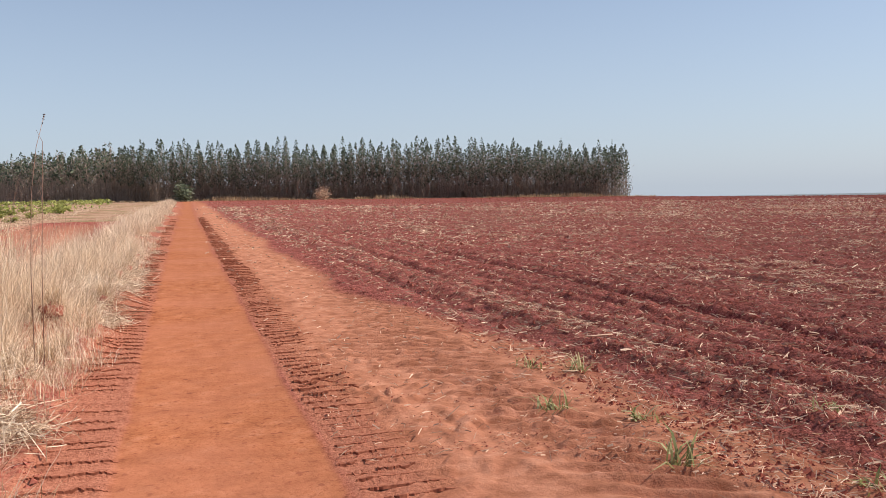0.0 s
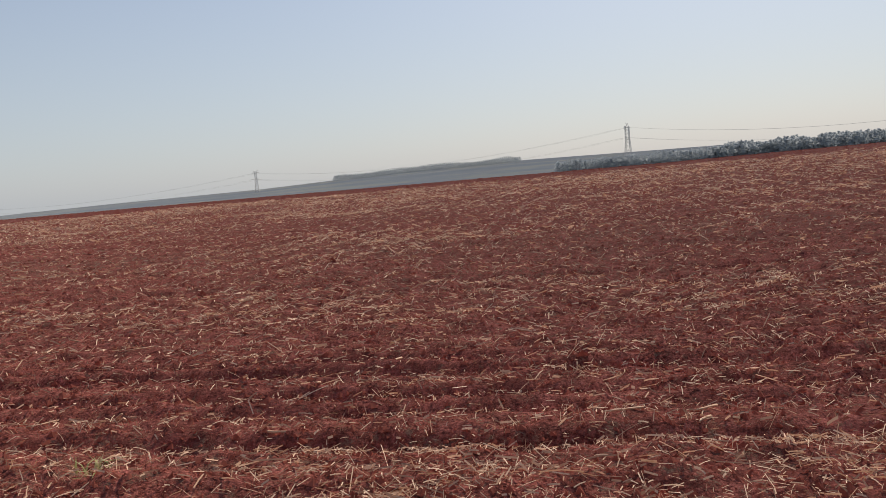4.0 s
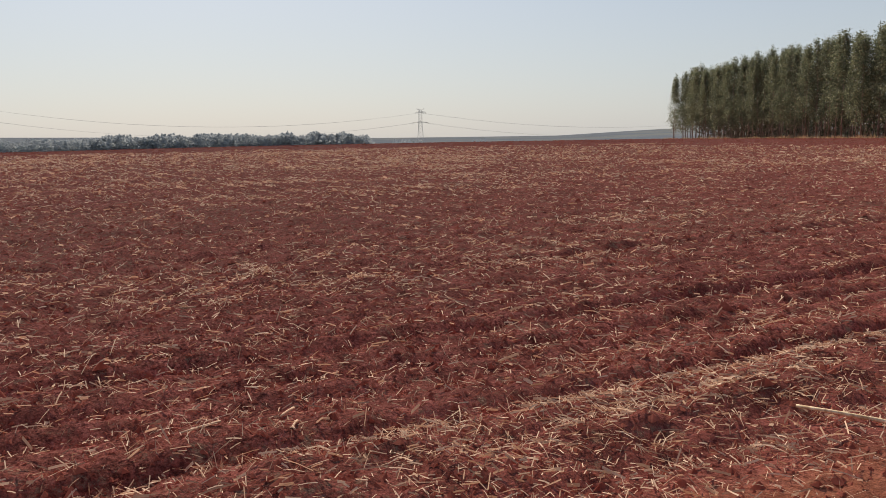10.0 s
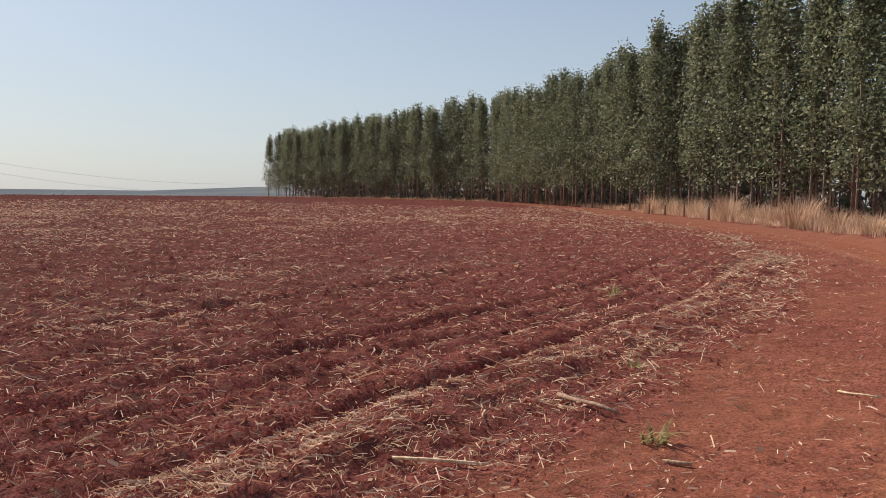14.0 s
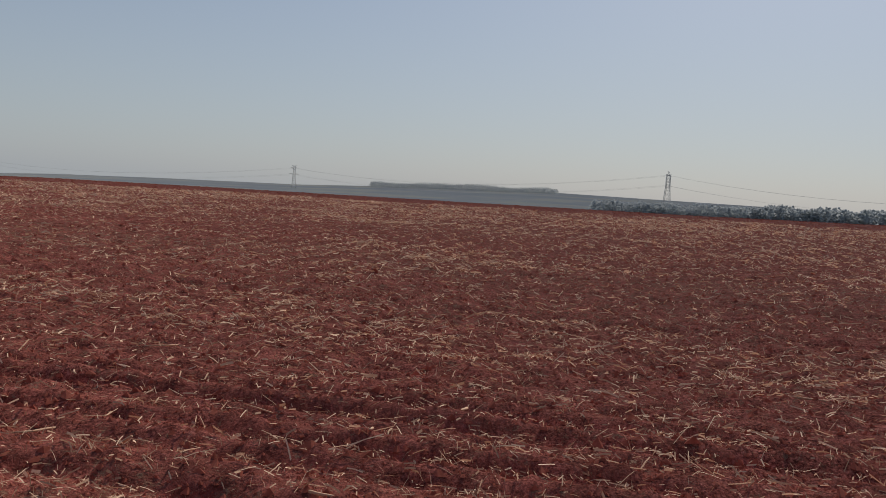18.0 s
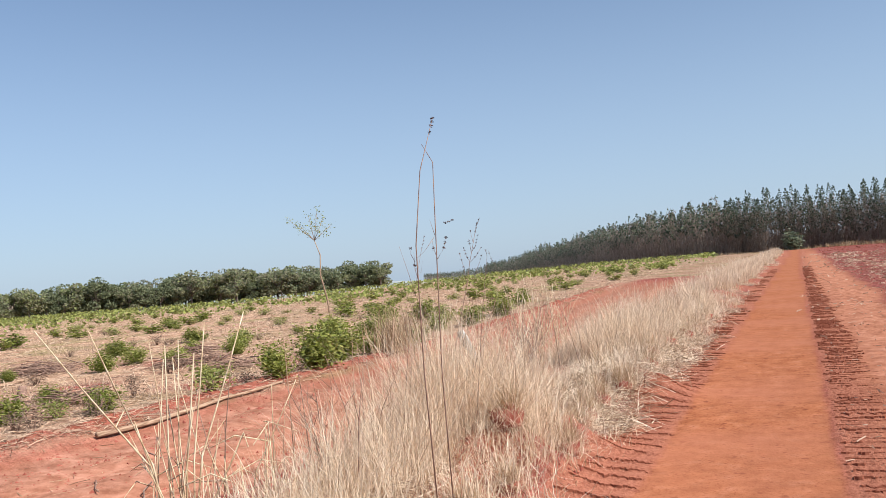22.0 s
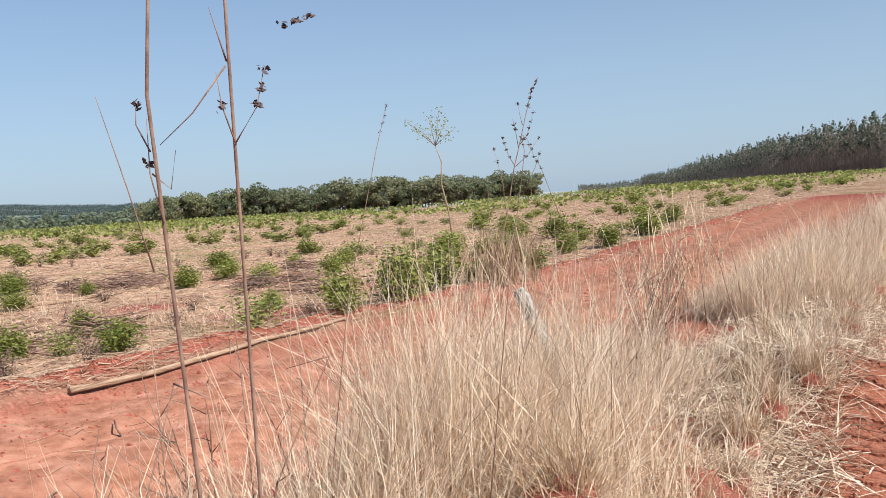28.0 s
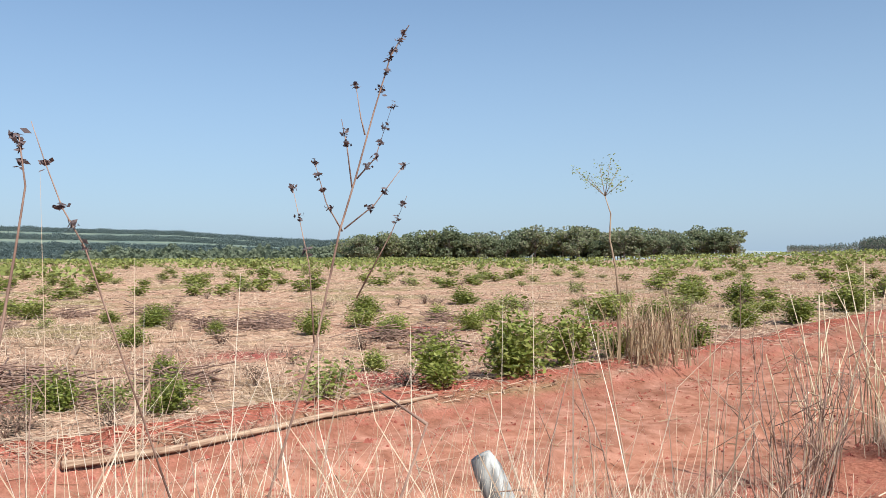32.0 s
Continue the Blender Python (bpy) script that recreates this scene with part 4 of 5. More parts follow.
# ---- crumbly tread marks beside the smoothed strip ----
def tread_marks():
    rng = np.random.default_rng(35)
    verts, faces, base = [], [], 0
    for side, (lo, hi, gap) in enumerate(LUGS):
        for row in range(int(2.0 / gap), int(62 / gap)):
            y = (row + 0.5) * gap + rng.normal(0, 0.012)
            if y > 30 and row % 2:
                continue
            strong = value_noise(np.array([y * 0.55]), np.array([side * 9.0]), 95)[0]
            if strong < 0.16:
                continue
            n = 36
            a, b = lo + rng.uniform(0, .1), hi - rng.uniform(0, .16) * (1.3 - strong)
            u = np.linspace(a, b, n) + rng.normal(0, 0.006, n)
            yy = y + (u - lo) * 0.05 * (1 if side else -1) + rng.normal(0, 0.004, n) + np.repeat(rng.normal(0, 0.006 if side else 0.003, 9), 4)
            x = u + np.interp(yy, ROAD_Y, ROAD_X) - 0.36
            z = ground(x, yy)[0]
            tall = (0.004 + 0.008 * strong) * (1 if side else 0.7) * (0.6 + 0.4 * rng.uniform(0, 1, n) + 0.3 * np.repeat(rng.uniform(0, 1, 9), 4)) * np.minimum(1, np.arange(n)[::-1] / 8 + .2)
            wide = 0.009 + 0.008 * rng.uniform(0.4, 1.2, n)
            ring = [np.stack([x, yy - wide * 0.7, z - 0.012], 1), np.stack([x, yy - wide * 0.5, z + tall * 0.9], 1), np.stack([x, yy + wide * 0.2, z + tall], 1), np.stack([x, yy + wide * 1.7, z - 0.012], 1)]
            verts.append(np.stack(ring, 1).reshape(-1, 3))
            for k in range(n - 1):
                if rng.uniform() < 0.05:
                    continue
                for j in range(3):
                    p = base + k * 4 + j
                    faces.append((p, p + 4, p + 5, p + 1))
            base += 4 * n
    tagged(new("tread_marks", soup("tread_marks", np.concatenate(verts), faces, TREAD, True)), "crumbly tractor tread ridges along the dirt road", "tyre tracks", kind="stuff")


tread_marks()


def clod_mesh(seed, rough=0.35):
    rng = np.random.default_rng(seed)
    bm = bmesh.new()
    bmesh.ops.create_icosphere(bm, subdivisions=1, radius=1.0)
    v = np.array([p.co[:] for p in bm.verts]) * rng.uniform(1 - rough, 1 + rough, (len(bm.verts), 1))
    f = np.array([[p.index for p in q.verts] for q in bm.faces])
    bm.free()
    return v, f


def lumps(x, y, size, rng, label):
    """Broken earth: small ragged four-sided lumps half sunk in the ground."""
    n = len(x)
    z = ground(x, y)[0]
    t = rng.uniform(0, 6.28, n)[:, None] + np.arange(4)[None, :] * 1.5708 + rng.normal(0, 0.3, (n, 4))
    r = size[:, None] * rng.uniform(0.7, 1.6, (n, 4))
    low = np.stack([x[:, None] + r * np.cos(t), y[:, None] + r * np.sin(t), np.repeat((z - 0.2 * size)[:, None], 4, 1)], 2)
    top = np.stack([x + size * rng.normal(0, 0.35, n), y + size * rng.normal(0, 0.35, n), z + size * rng.uniform(0.4, 1.0, n)], 1)
    verts = np.concatenate([low, top[:, None, :]], 1).reshape(-1, 3)
    b = np.arange(0, 5 * n, 5)[:, None]
    faces = np.concatenate([b + np.array([[k, (k + 1) % 4, 4]]) for k in range(4)])
    tagged(new("soil_clods", soup("soil_clods", verts, faces, CLOD, True)), label, "clods", kind="stuff")


def field_clods():
    """Lumps over the ploughed field, coarser away from the road."""
    rng = np.random.default_rng(33)
    n = 190000
    d = 2.6 + 190 * rng.uniform(0, 1, n) ** 1.7
    a = np.radians(rng.uniform(-178, 6, n))
    x, y = 0.8 - np.sin(a) * d, 2.5 + np.cos(a) * d
    u = x - np.interp(y, ROAD_Y, ROAD_X) + 0.36
    keep = (u > 3.1) | ((u > np.where(y < 1, 0.2, 0.95)) & (u < 3.1) & (d < 40) & (rng.uniform(0, 1, n) < np.where(u < 1.5, 0.5, 0.5)))
    keep &= (y - (-36) > -0.95 * (x + 9) + 2) | (x < -9)
    x, y, d, u = x[keep], y[keep], d[keep], u[keep]
    size = np.clip(rng.lognormal(-4.45, 0.5, len(x)), 0.004, 0.03) * np.where(u < 3.1, 0.32, 1) * (1 + 0.035 * d)
    lumps(x, y, size, rng, "small dark red clods over the ploughed earth")
    n = 10000
    d = 5 + 80 * rng.uniform(0, 1, n) ** 1.3
    a = np.radians(rng.uniform(-178, 2, n))
    x, y = 0.8 - np.sin(a) * d, 2.5 + np.cos(a) * d
    keep = (x - np.interp(y, ROAD_Y, ROAD_X) > 3.2) & ((y - (-36) > -0.95 * (x + 9) + 2) | (x < -9))
    lumps(x[keep], y[keep], np.clip(rng.lognormal(-3.55, 0.4, n), 0.015, 0.085)[keep] * (1 + 0.006 * d[keep]), rng, "fist-sized dark red clods over the ploughed earth")
    n = 26000
    y = 4 + 24 * rng.uniform(0, 1, n) ** 1.3
    p = rng.uniform(-2.6, 3.2, n)
    x = p + np.interp(y, PATH_Y, PATH_X)
    edge = np.exp(-(((np.abs(p - 0.3) - 1.7) / 0.5) ** 2))
    keep = rng.uniform(0, 1, n) < 0.3 + 0.9 * edge
    lumps(x[keep], y[keep], np.clip(rng.lognormal(-4.7, 0.6, n), 0.004, 0.035)[keep], rng, "red crumbs along the track and its banks")
    n = 9000
    y = 3 + 20 * rng.uniform(0, 1, n) ** 1.2
    x = verge_x(rng.uniform(-2.3, -0.75, n), y)
    lumps(x, y, np.clip(rng.lognormal(-4.6, 0.6, n), 0.004, 0.035), rng, "red crumbs and clods along the verge")


field_clods()


def big_clod(x, y, size, seed):
    v, f = clod_mesh(seed, 0.45)
    me = soup("earth_clod", v * size * np.array([1, 1, .8]), f, CLOD)
    ob = new("earth_clod", me)
    ob.matrix_basis = pose(x, y, ground_z(x, y) + size * 0.35, 0, 0, seed * 50)
    tagged(ob, "large dark red clod lying on the field", "clod", "large clods")


for k, (x, y, s) in enumerate(((11.1, 15.3, .17), (2.7, 14.0, .10), (11.1, 3.4, .15), (8.1, .96, .08), (5.67, .67, .07), (7.58, 1.04, .07), (7.85, 23.9, .14), (12.4, 6.2, .1))):
    big_clod(x, y, s * 0.42, 60 + k)


def stalk(name, x, y, length, radius, turn, rise, mat, label, category, group="", lift=0.0):
    """A loose stick with a slight crook, lying on the ground."""
    rng = np.random.default_rng(int(abs(x * 37 + y * 91)) + 5)
    pts = [(0, (s - 0.5) * length, rise * s + rng.normal(0, 0.02) * length * 0.4) for s in (0, .3, .65, 1)]
    pts = [(p[0] + rng.normal(0, 0.025) * length, p[1], p[2]) for p in pts]
    v, f = tube(pts, [radius, radius * .95, radius * .85, radius * .7], 6)
    ob = new(name, soup(name, v, f, mat))
    ob.matrix_basis = pose(x, y, ground_z(x, y) + radius * 0.6 + lift, 0, 0, turn)
    return tagged(ob, label, category, group)


rng = np.random.default_rng(41)
for x, y, ln, tn in ((6.67, -.1, .12, 20), (8.6, .25, .14, 60), (4.57, 7.15, .3, 100), (5.09, 1.32, .28, 70), (5.33, 1.28, .3, 50), (11.65, 7.83, .6, 65), (4.1, 7.82, .5, 110), (3.06, 8.09, .15, 10)):
    stalk("maize_stalk", x, y, ln * 0.8, 0.009, tn, 0.03, STRAW, "pale broken maize stalk lying on the ploughed earth", "stalk", "maize stalks")
for k in range(90):
    d, a = 4 + 16 * rng.uniform() ** 1.3, radians(rng.uniform(-165, -15))
    x, y = 1 - math.sin(a) * d, 2.5 + math.cos(a) * d
    if x - np.interp(y, ROAD_Y, ROAD_X) > 2.6:
        stalk("maize_stalk", x, y, rng.uniform(.1, .35), rng.uniform(.005, .011), rng.uniform(0, 180), rng.uniform(0, .07), STRAW, "pale broken maize stalk lying on the ploughed earth", "stalk", "maize stalks")
def stubble():
    """Short upright stubs of cut maize left over the field."""
    rng = np.random.default_rng(45)
    n = 26000
    d, a = 4 + 70 * rng.uniform(0, 1, n) ** 1.5, np.radians(rng.uniform(-176, 0, n))
    x, y = 0.8 - np.sin(a) * d, 2.5 + np.cos(a) * d
    u = x - np.interp(y, ROAD_Y, ROAD_X) + 0.36
    ok = (u > 3.4) & ((y + 36 > -0.95 * (x + 9) + 2) | (x < -9))
    x, y, d = x[ok], y[ok], d[ok]
    roots = np.stack([x, y, ground(x, y)[0] - 0.01], 1)
    v, f = blades(roots, rng.uniform(0.025, 0.075, len(x)) * (1 + 0.012 * d), rng, 0.7, 0.0016, 0.3)
    v = v.reshape(-1, 5, 3)
    c = v.mean(1, keepdims=True)
    wide = 1 + 0.10 * d[:, None, None] * np.array([1.0, 1.0, 0.0])
    v = (c + (v - c) * wide).reshape(-1, 3)
    tagged(new("maize_stubble", soup("maize_stubble", v, f, STRAW, True)), "short pale maize stubble standing in red earth", "stubble", kind="stuff")


stubble()
stalk("dry_stick", 3.63, -3.05, 0.72, 0.020, 57, 0.03, STEM, "dark dry stick lying at the field's edge", "stick")
stalk("dry_stick", 2.66, -2.23, 0.2, 0.016, 90, 0.02, TIMBER, "short brown stick lying on red earth", "stick")
stalk("maize_stalk", 3.7, -1.33, 0.55, 0.013, -55, 0.04, STRAW_PALE, "long pale maize stalk lying at the field's edge", "stalk", "maize stalks")
stalk("maize_stalk", 2.06, -4.73, 0.35, 0.010, 70, 0.02, STRAW_PALE, "long pale maize stalk lying at the field's edge", "stalk", "maize stalks")


def tuft(x, y, height, count, mat, label, seed, width=0.006, lean=0.9, name="grass_tuft", group="grass tufts", spreadr=0.07):
    rng = np.random.default_rng(seed)
    roots = np.stack([rng.normal(0, spreadr, count), rng.normal(0, spreadr, count), np.full(count, -0.02)], 1)
    v, f = blades(roots, height * rng.uniform(0.4, 1.1, count), rng, lean, width)
    ob = new(name, soup(name, v, f, mat, True))
    ob.matrix_basis = pose(x, y, ground_z(x, y))
    return tagged(ob, label, "grass", group)


for k, (x, y, h) in enumerate(((2.81, 4.27, .24), (3.4, 6.82, .18), (2.6, 5.61, .16), (3.6, 3.6, .12), (4.3, 4.8, .13), (3.1, 5.2, .12), (2.9, -2.6, .16), (3.9, -4.8, .14), (6.2, -9.5, .2), (3.05, 7.1, .13))):
    tuft(x, y, h * 1.25, 26, GREEN_GRASS, "sparse half-green grass tuft on bare red earth", 300 + k, 0.0075, 1.25, spreadr=0.05)

# ---- tall grass, posts and shrubs along the plantation ----
rng = np.random.default_rng(51)
edge = [(x, y) for x, y, _ in along(((-6, -30, 0), (2.2, -33.5, 0), (12.5, -49, 0), (34.5, -82.5, 0), (70, -124, 0)), 0.55, rng, 0.5)]
ex, ey = np.array([p[0] for p in edge]), np.array([p[1] for p in edge])
for shift, tall in ((0.0, 0.6), (1.3, 0.8), (2.6, 0.8)):
    k = value_noise(ex * 0.45, ey * 0.45, 82) > 0.5
    hs = tall * (0.2 + 1.3 * value_noise(ex[k] * 0.45, ey[k] * 0.45, 82) ** 1.5)
    grass_patch("tall_grass", ex[k] - 0.83 * shift, ey[k] - 0.5 * shift, hs, 60, RED_TAN, "tall tan dry grass along the plantation edge", 52 + int(shift * 10), 0.014, 0.55, 0.32)
tuss = [(x, y) for x, y, _ in along(((-7, -31, 0), (1.6, -34.2, 0), (11.8, -49.4, 0), (34, -83, 0)), 2.3, rng, 0.6)]
for k, (x, y) in enumerate(tuss):
    grass_patch("grass_tussock", np.array([x]), np.array([y]), np.array([rng.uniform(1.2, 2.3)]), 240, RED_TAN, "tall pinkish tan dry grass tussock beside the plantation", 700 + k, 0.011, 0.6, 0.30)
edge = [(x, y) for x, y, _ in along(((78, -123, 0), (130, -147, 0), (190, -174, 0)), 1.2, rng, 0.6)]
ex, ey = np.array([p[0] for p in edge]), np.array([p[1] for p in edge])
grass_patch("tall_grass", ex, ey, rng.uniform(.3, 1.0, len(ex)), 26, TAN_GRASS, "low tan grass at the foot of the plantation", 55, 0.03, 0.6, 0.5)
edge = [(x, y) for x, y, _ in along(((150, 252, 0), (139, 253, 0), (60, 270, 0), (-24, 287, 0)), 0.8, rng, 0.7)]
ex, ey = np.array([p[0] for p in edge]), np.array([p[1] for p in edge])
grass_patch("tall_grass", ex, ey, (0.5 + 1.7 * value_noise(ex * 0.08, ey * 0.08, 83)), 30, TAN_GRASS, "pale tan grass at the foot of the eucalyptus belt", 56, 0.045, 0.5, 0.6)


def post(x, y, height, radius, label, group="", lean=2.0):
    v, f = tube([(0, 0, -.3), (0.004, 0, height * .5), (0, 0.006, height * .96), (0.004, 0.004, height)], [radius * 1.05, radius, radius * .96, radius * .7], 9)
    ob = new("fence_post", soup("fence_post", v, f, STEM))
    ob.matrix_basis = pose(x, y, ground_z(x, y), 1.5, lean, 20)
    tagged(ob, label, "post", group)


zb = ground_z(-1.93, 11.27)
v, f = tube([(0, 0, -.25), (-.11, -.09, (1.008 - zb) * .42), (-.245, -.20, (1.008 - zb) * .95), (-.26, -.214, 1.008 - zb)], [.046, .043, .040, .031], 10)
ob = new("fence_post", soup("fence_post", v, f, POST))
ob.matrix_basis = pose(-1.93, 11.27, zb)
tagged(ob, "leaning weathered grey wooden fence post in dry grass", "post")
for x, y in ((22.5, -60.5), (26, -66), (29.5, -71.5), (19, -55.2)):
    post(x, y, 1.0, 0.09, "dark wooden fence post beside the plantation", "plantation fence posts")


# ---- regrowth bushes ----
def bush_meshes(seed, leaves, leafmat, size=0.05):
    rng = np.random.default_rng(seed)
    stems, tips = [], []
    for k in range(9):
        a, l = rng.uniform(0, 6.28), rng.uniform(0.1, 0.42)
        tip = (l * math.cos(a), l * math.sin(a), rng.uniform(0.45, 1.0) * (1 - 0.5 * l))
        stems.append(tube([(rng.normal(0, .03), rng.normal(0, .03), -0.03), (tip[0] * .5, tip[1] * .5, tip[2] * .55), tip], [0.014, 0.010, 0.004], 4))
        tips.append(tip)
    tips = np.array(tips)
    v, f = joined(stems)
    wood = soup("stem", v, f, STEM)
    pick, t = rng.integers(0, 9, leaves), rng.uniform(0.25, 1.05, leaves)[:, None]
    pts = tips[pick] * t + rng.normal(0, 0.13, (leaves, 3))
    pts[:, 2] = np.abs(pts[:, 2]) + 0.03
    v, f = leaf_quads(pts, size, rng, 0.2, 0.45)
    return wood, soup("foliage", v, f, leafmat, True)


SHAPES = [bush_meshes(400 + k, 1900, SPROUT, 0.046) for k in range(4)]
PALE = bush_meshes(410, 480, SPROUT_PALE, 0.05)
LOW = [bush_meshes(420 + k, 260, SPROUT, 0.085) for k in range(3)]
BROWN = bush_meshes(430, 300, WITHERED, 0.04)


def bush(x, y, width, height, shape, label, seed, group="regrowth bushes"):
    root = new("bush")
    root.matrix_basis = pose(x, y, ground_z(x, y) - 0.01, 0, 0, seed * 77 % 360) @ Matrix.Diagonal((width / 0.85, width / 0.85, height, 1))
    part("stem", shape[0], root)
    part("foliage", shape[1], root)
    return tagged(root, label, "bush", group)


GREEN = "leafy green eucalyptus regrowth bush among dry litter"
BUSHES = ((-10.5, 10.7, .72), (-10.9, 14.3, .5), (-9.69, 12.41, .64), (-8.78, 13.29, .6), (-15.04, 15.56, .58), (-9.59, 16.71, .46), (-14.57, 19.03, .73), (-15.15, 20.76, .68), (-13.19, 19.95, .71),
          (-7.49, 15.98, .75), (-7.54, 17.09, 1.0), (-7.91, 18.67, .95), (-12.87, 21.86, .7), (-14.39, 24.11, .67), (-15.39, 23.26, .61), (-7.9, 19.9, .7), (-7.7, 21.68, .75),
          (-11.64, 30.83, 1.1), (-8.72, 25.51, .72), (-8.23, 26.81, .9), (-8.82, 31.25, 1.15), (-10.14, 37.15, 1.0), (-16.11, 17.82, .45), (-20.18, 18.46, .65))
for k, (x, y, w) in enumerate(BUSHES):
    w = w * 0.88
    tall = w * (0.95 if 15.5 < y < 19 and x > -8 else 0.78)
    bush(x, y, w, tall, SHAPES[k % 4], GREEN, k)
bush(-7.8, 14.5, .7, .5, PALE, "pale yellow-green regrowth bush beside the track", 3)
bush(-9.3, 12.9, .45, .4, PALE, "pale yellow-green regrowth bush beside the track", 8)
for x, y, w in ((-7.9, 12.3, .35), (-8.2, 11.6, .4), (-8.9, 11.9, .45)):
    bush(x, y, w, .35, BROWN, "withered brown-leaved bush beside the track", int(y * 10))
rng = np.random.default_rng(61)
placed = 0
for k in range(900):
    d, a = 14 + 105 * rng.uniform() ** 1.25, radians(rng.uniform(8, 84))
    x, y = 0.0 - math.sin(a) * d, 6 + math.cos(a) * d
    if x > PATH_X[0] + 1 and x > -9.5 and y < 60 or x > -10:
        continue
    if x > -18 and 11 < y < 24 or value_noise(np.array([x * .12]), np.array([y * .12]), 88)[0] < 0.3:
        continue
    w = rng.uniform(0.45, 1.05) * (1 + d * 0.003)
    shape = SHAPES[k % 4] if d < 30 else LOW[k % 3]
    pale = rng.uniform() < 0.2
    bush(x, y, w, w * rng.uniform(0.45, 0.7), PALE if pale else shape, "pale yellow-green regrowth bush beside the track" if pale else GREEN, k)
    placed += 1
    if placed >= 300:
        break


for k in range(70):
    d, a = 11 + 38 * rng.uniform(), radians(rng.uniform(15, 80))
    x, y = -2 - math.sin(a) * d, 6 + math.cos(a) * d
    if x < -8:
        bush(x, y, rng.uniform(.3, .6), rng.uniform(.2, .4), BROWN, "withered brown-leaved bush beside the track", k)


def far_scrub():
    """Low green and straw-coloured growth towards the wood."""
    rng = np.random.default_rng(63)
    n = 2200
    d, a = 40 + 185 * rng.uniform(0, 1, n), np.radians(rng.uniform(5, 92, n))
    x, y = -np.sin(a) * d, 6 + np.cos(a) * d
    ok = (x < -12) & (value_noise(x * .05, y * .05, 89) > 0.33)
    x, y = x[ok], y[ok]
    z = ground(x, y)[0]
    pts = np.repeat(np.stack([x, y, z], 1), 16, 0)
    pts = pts + rng.normal(0, 1, pts.shape) * np.array([0.7, 0.7, 0.0])
    pts[:, 2] += rng.uniform(0.05, 0.75, len(pts))
    v, f = leaf_quads(pts, 0.2, rng, 0.0, 0.6)
    tagged(new("far_scrub", soup("far_scrub", v, f, SPROUT_PALE, True)), "low green regrowth scattered over the far clearing", "scrub", kind="stuff")
    n = 6000
    d, a = 12 + 200 * rng.uniform(0, 1, n) ** 1.4, np.radians(rng.uniform(3, 95, n))
    x, y = -np.sin(a) * d, 7 + np.cos(a) * d
    ok = (x < -8.3) & (value_noise(x * .15, y * .15, 90) > 0.45)
    x, y, d = x[ok], y[ok], d[ok]
    grass_patch("clearing_grass", x, y, (0.10 + 0.28 * value_noise(x * .3, y * .3, 92)) * (1 + d * .006), 16, CLEARING, "short bleached grass scattered over the clearing", 64, 0.005, 1.5, 0.3)
    n = 170000
    d, a = 5 + 110 * rng.uniform(0, 1, n) ** 1.5, np.radians(rng.uniform(3, 100, n))
    x, y = -3.0 - np.sin(a) * d, 8 + np.cos(a) * d
    p = x - np.interp(y, PATH_Y, PATH_X)
    ok = (p < -1.9) & (rng.uniform(0, 1, n) < 0.35 + value_noise(x * .5, y * .5, 93))
    x, y, d = x[ok], y[ok], d[ok]
    v, f = strips(x, y, np.clip(rng.lognormal(-2.2, 0.6, len(x)), .05, .6), rng.uniform(.0012, .0034, len(x)) * (1 + 0.08 * d), rng, 0.03, 0.15)
    tagged(new("brush_litter", soup("brush_litter", v, f, CLEARING, True)), "felled twigs and dry litter over the clearing", "litter", kind="stuff")


far_scrub()
# bushes and grass heads where the road meets the belt
bush(-1.2, 262, 6.4, 5.2, bush_meshes(440, 900, EUCALYPT, 0.07), "large dark green bush at the road's far end", 5, "")
bush(38, 250, 3.8, 4.6, bush_meshes(442, 500, CLEARING, 0.07), "pale dry shrub before the eucalyptus belt", 7, "")
tuft(-7.0, 19.2, 1.15, 170, TAN_GRASS, "tall tan dry grass clump beside a green bush", 470, 0.008, 0.45, "grass_clump", "", 0.28)
tuft(-7.3, 20.1, 1.0, 120, TAN_GRASS, "tall tan dry grass clump beside a green bush", 471, 0.008, 0.5, "grass_clump", "", 0.25)

# ---- logs and sticks on the clearing ----
def log(a, b, radius, lift, label, mat=LOG_WOOD):
    d = Vector((b[0] - a[0], b[1] - a[1], 0))
    rng = np.random.default_rng(int(d.length * 1000))
    n = 9
    pts = []
    for k in range(n):
        s = k / (n - 1)
        x, y = a[0] + d.x * s, a[1] + d.y * s
        pts.append((x + rng.normal(0, .012), y, ground_z(x, y) + radius * 0.9 + lift * (1 - s)))
    z0 = min(p[2] for p in pts)
    v, f = tube([(p[0] - a[0], p[1] - a[1], p[2] - z0) for p in pts], list(np.linspace(radius, radius * .62, n)), 9)
    ob = new("log", soup("log", v, f, mat))
    ob.matrix_basis = pose(a[0], a[1], z0)
    tagged(ob, label, "log", "felled logs")


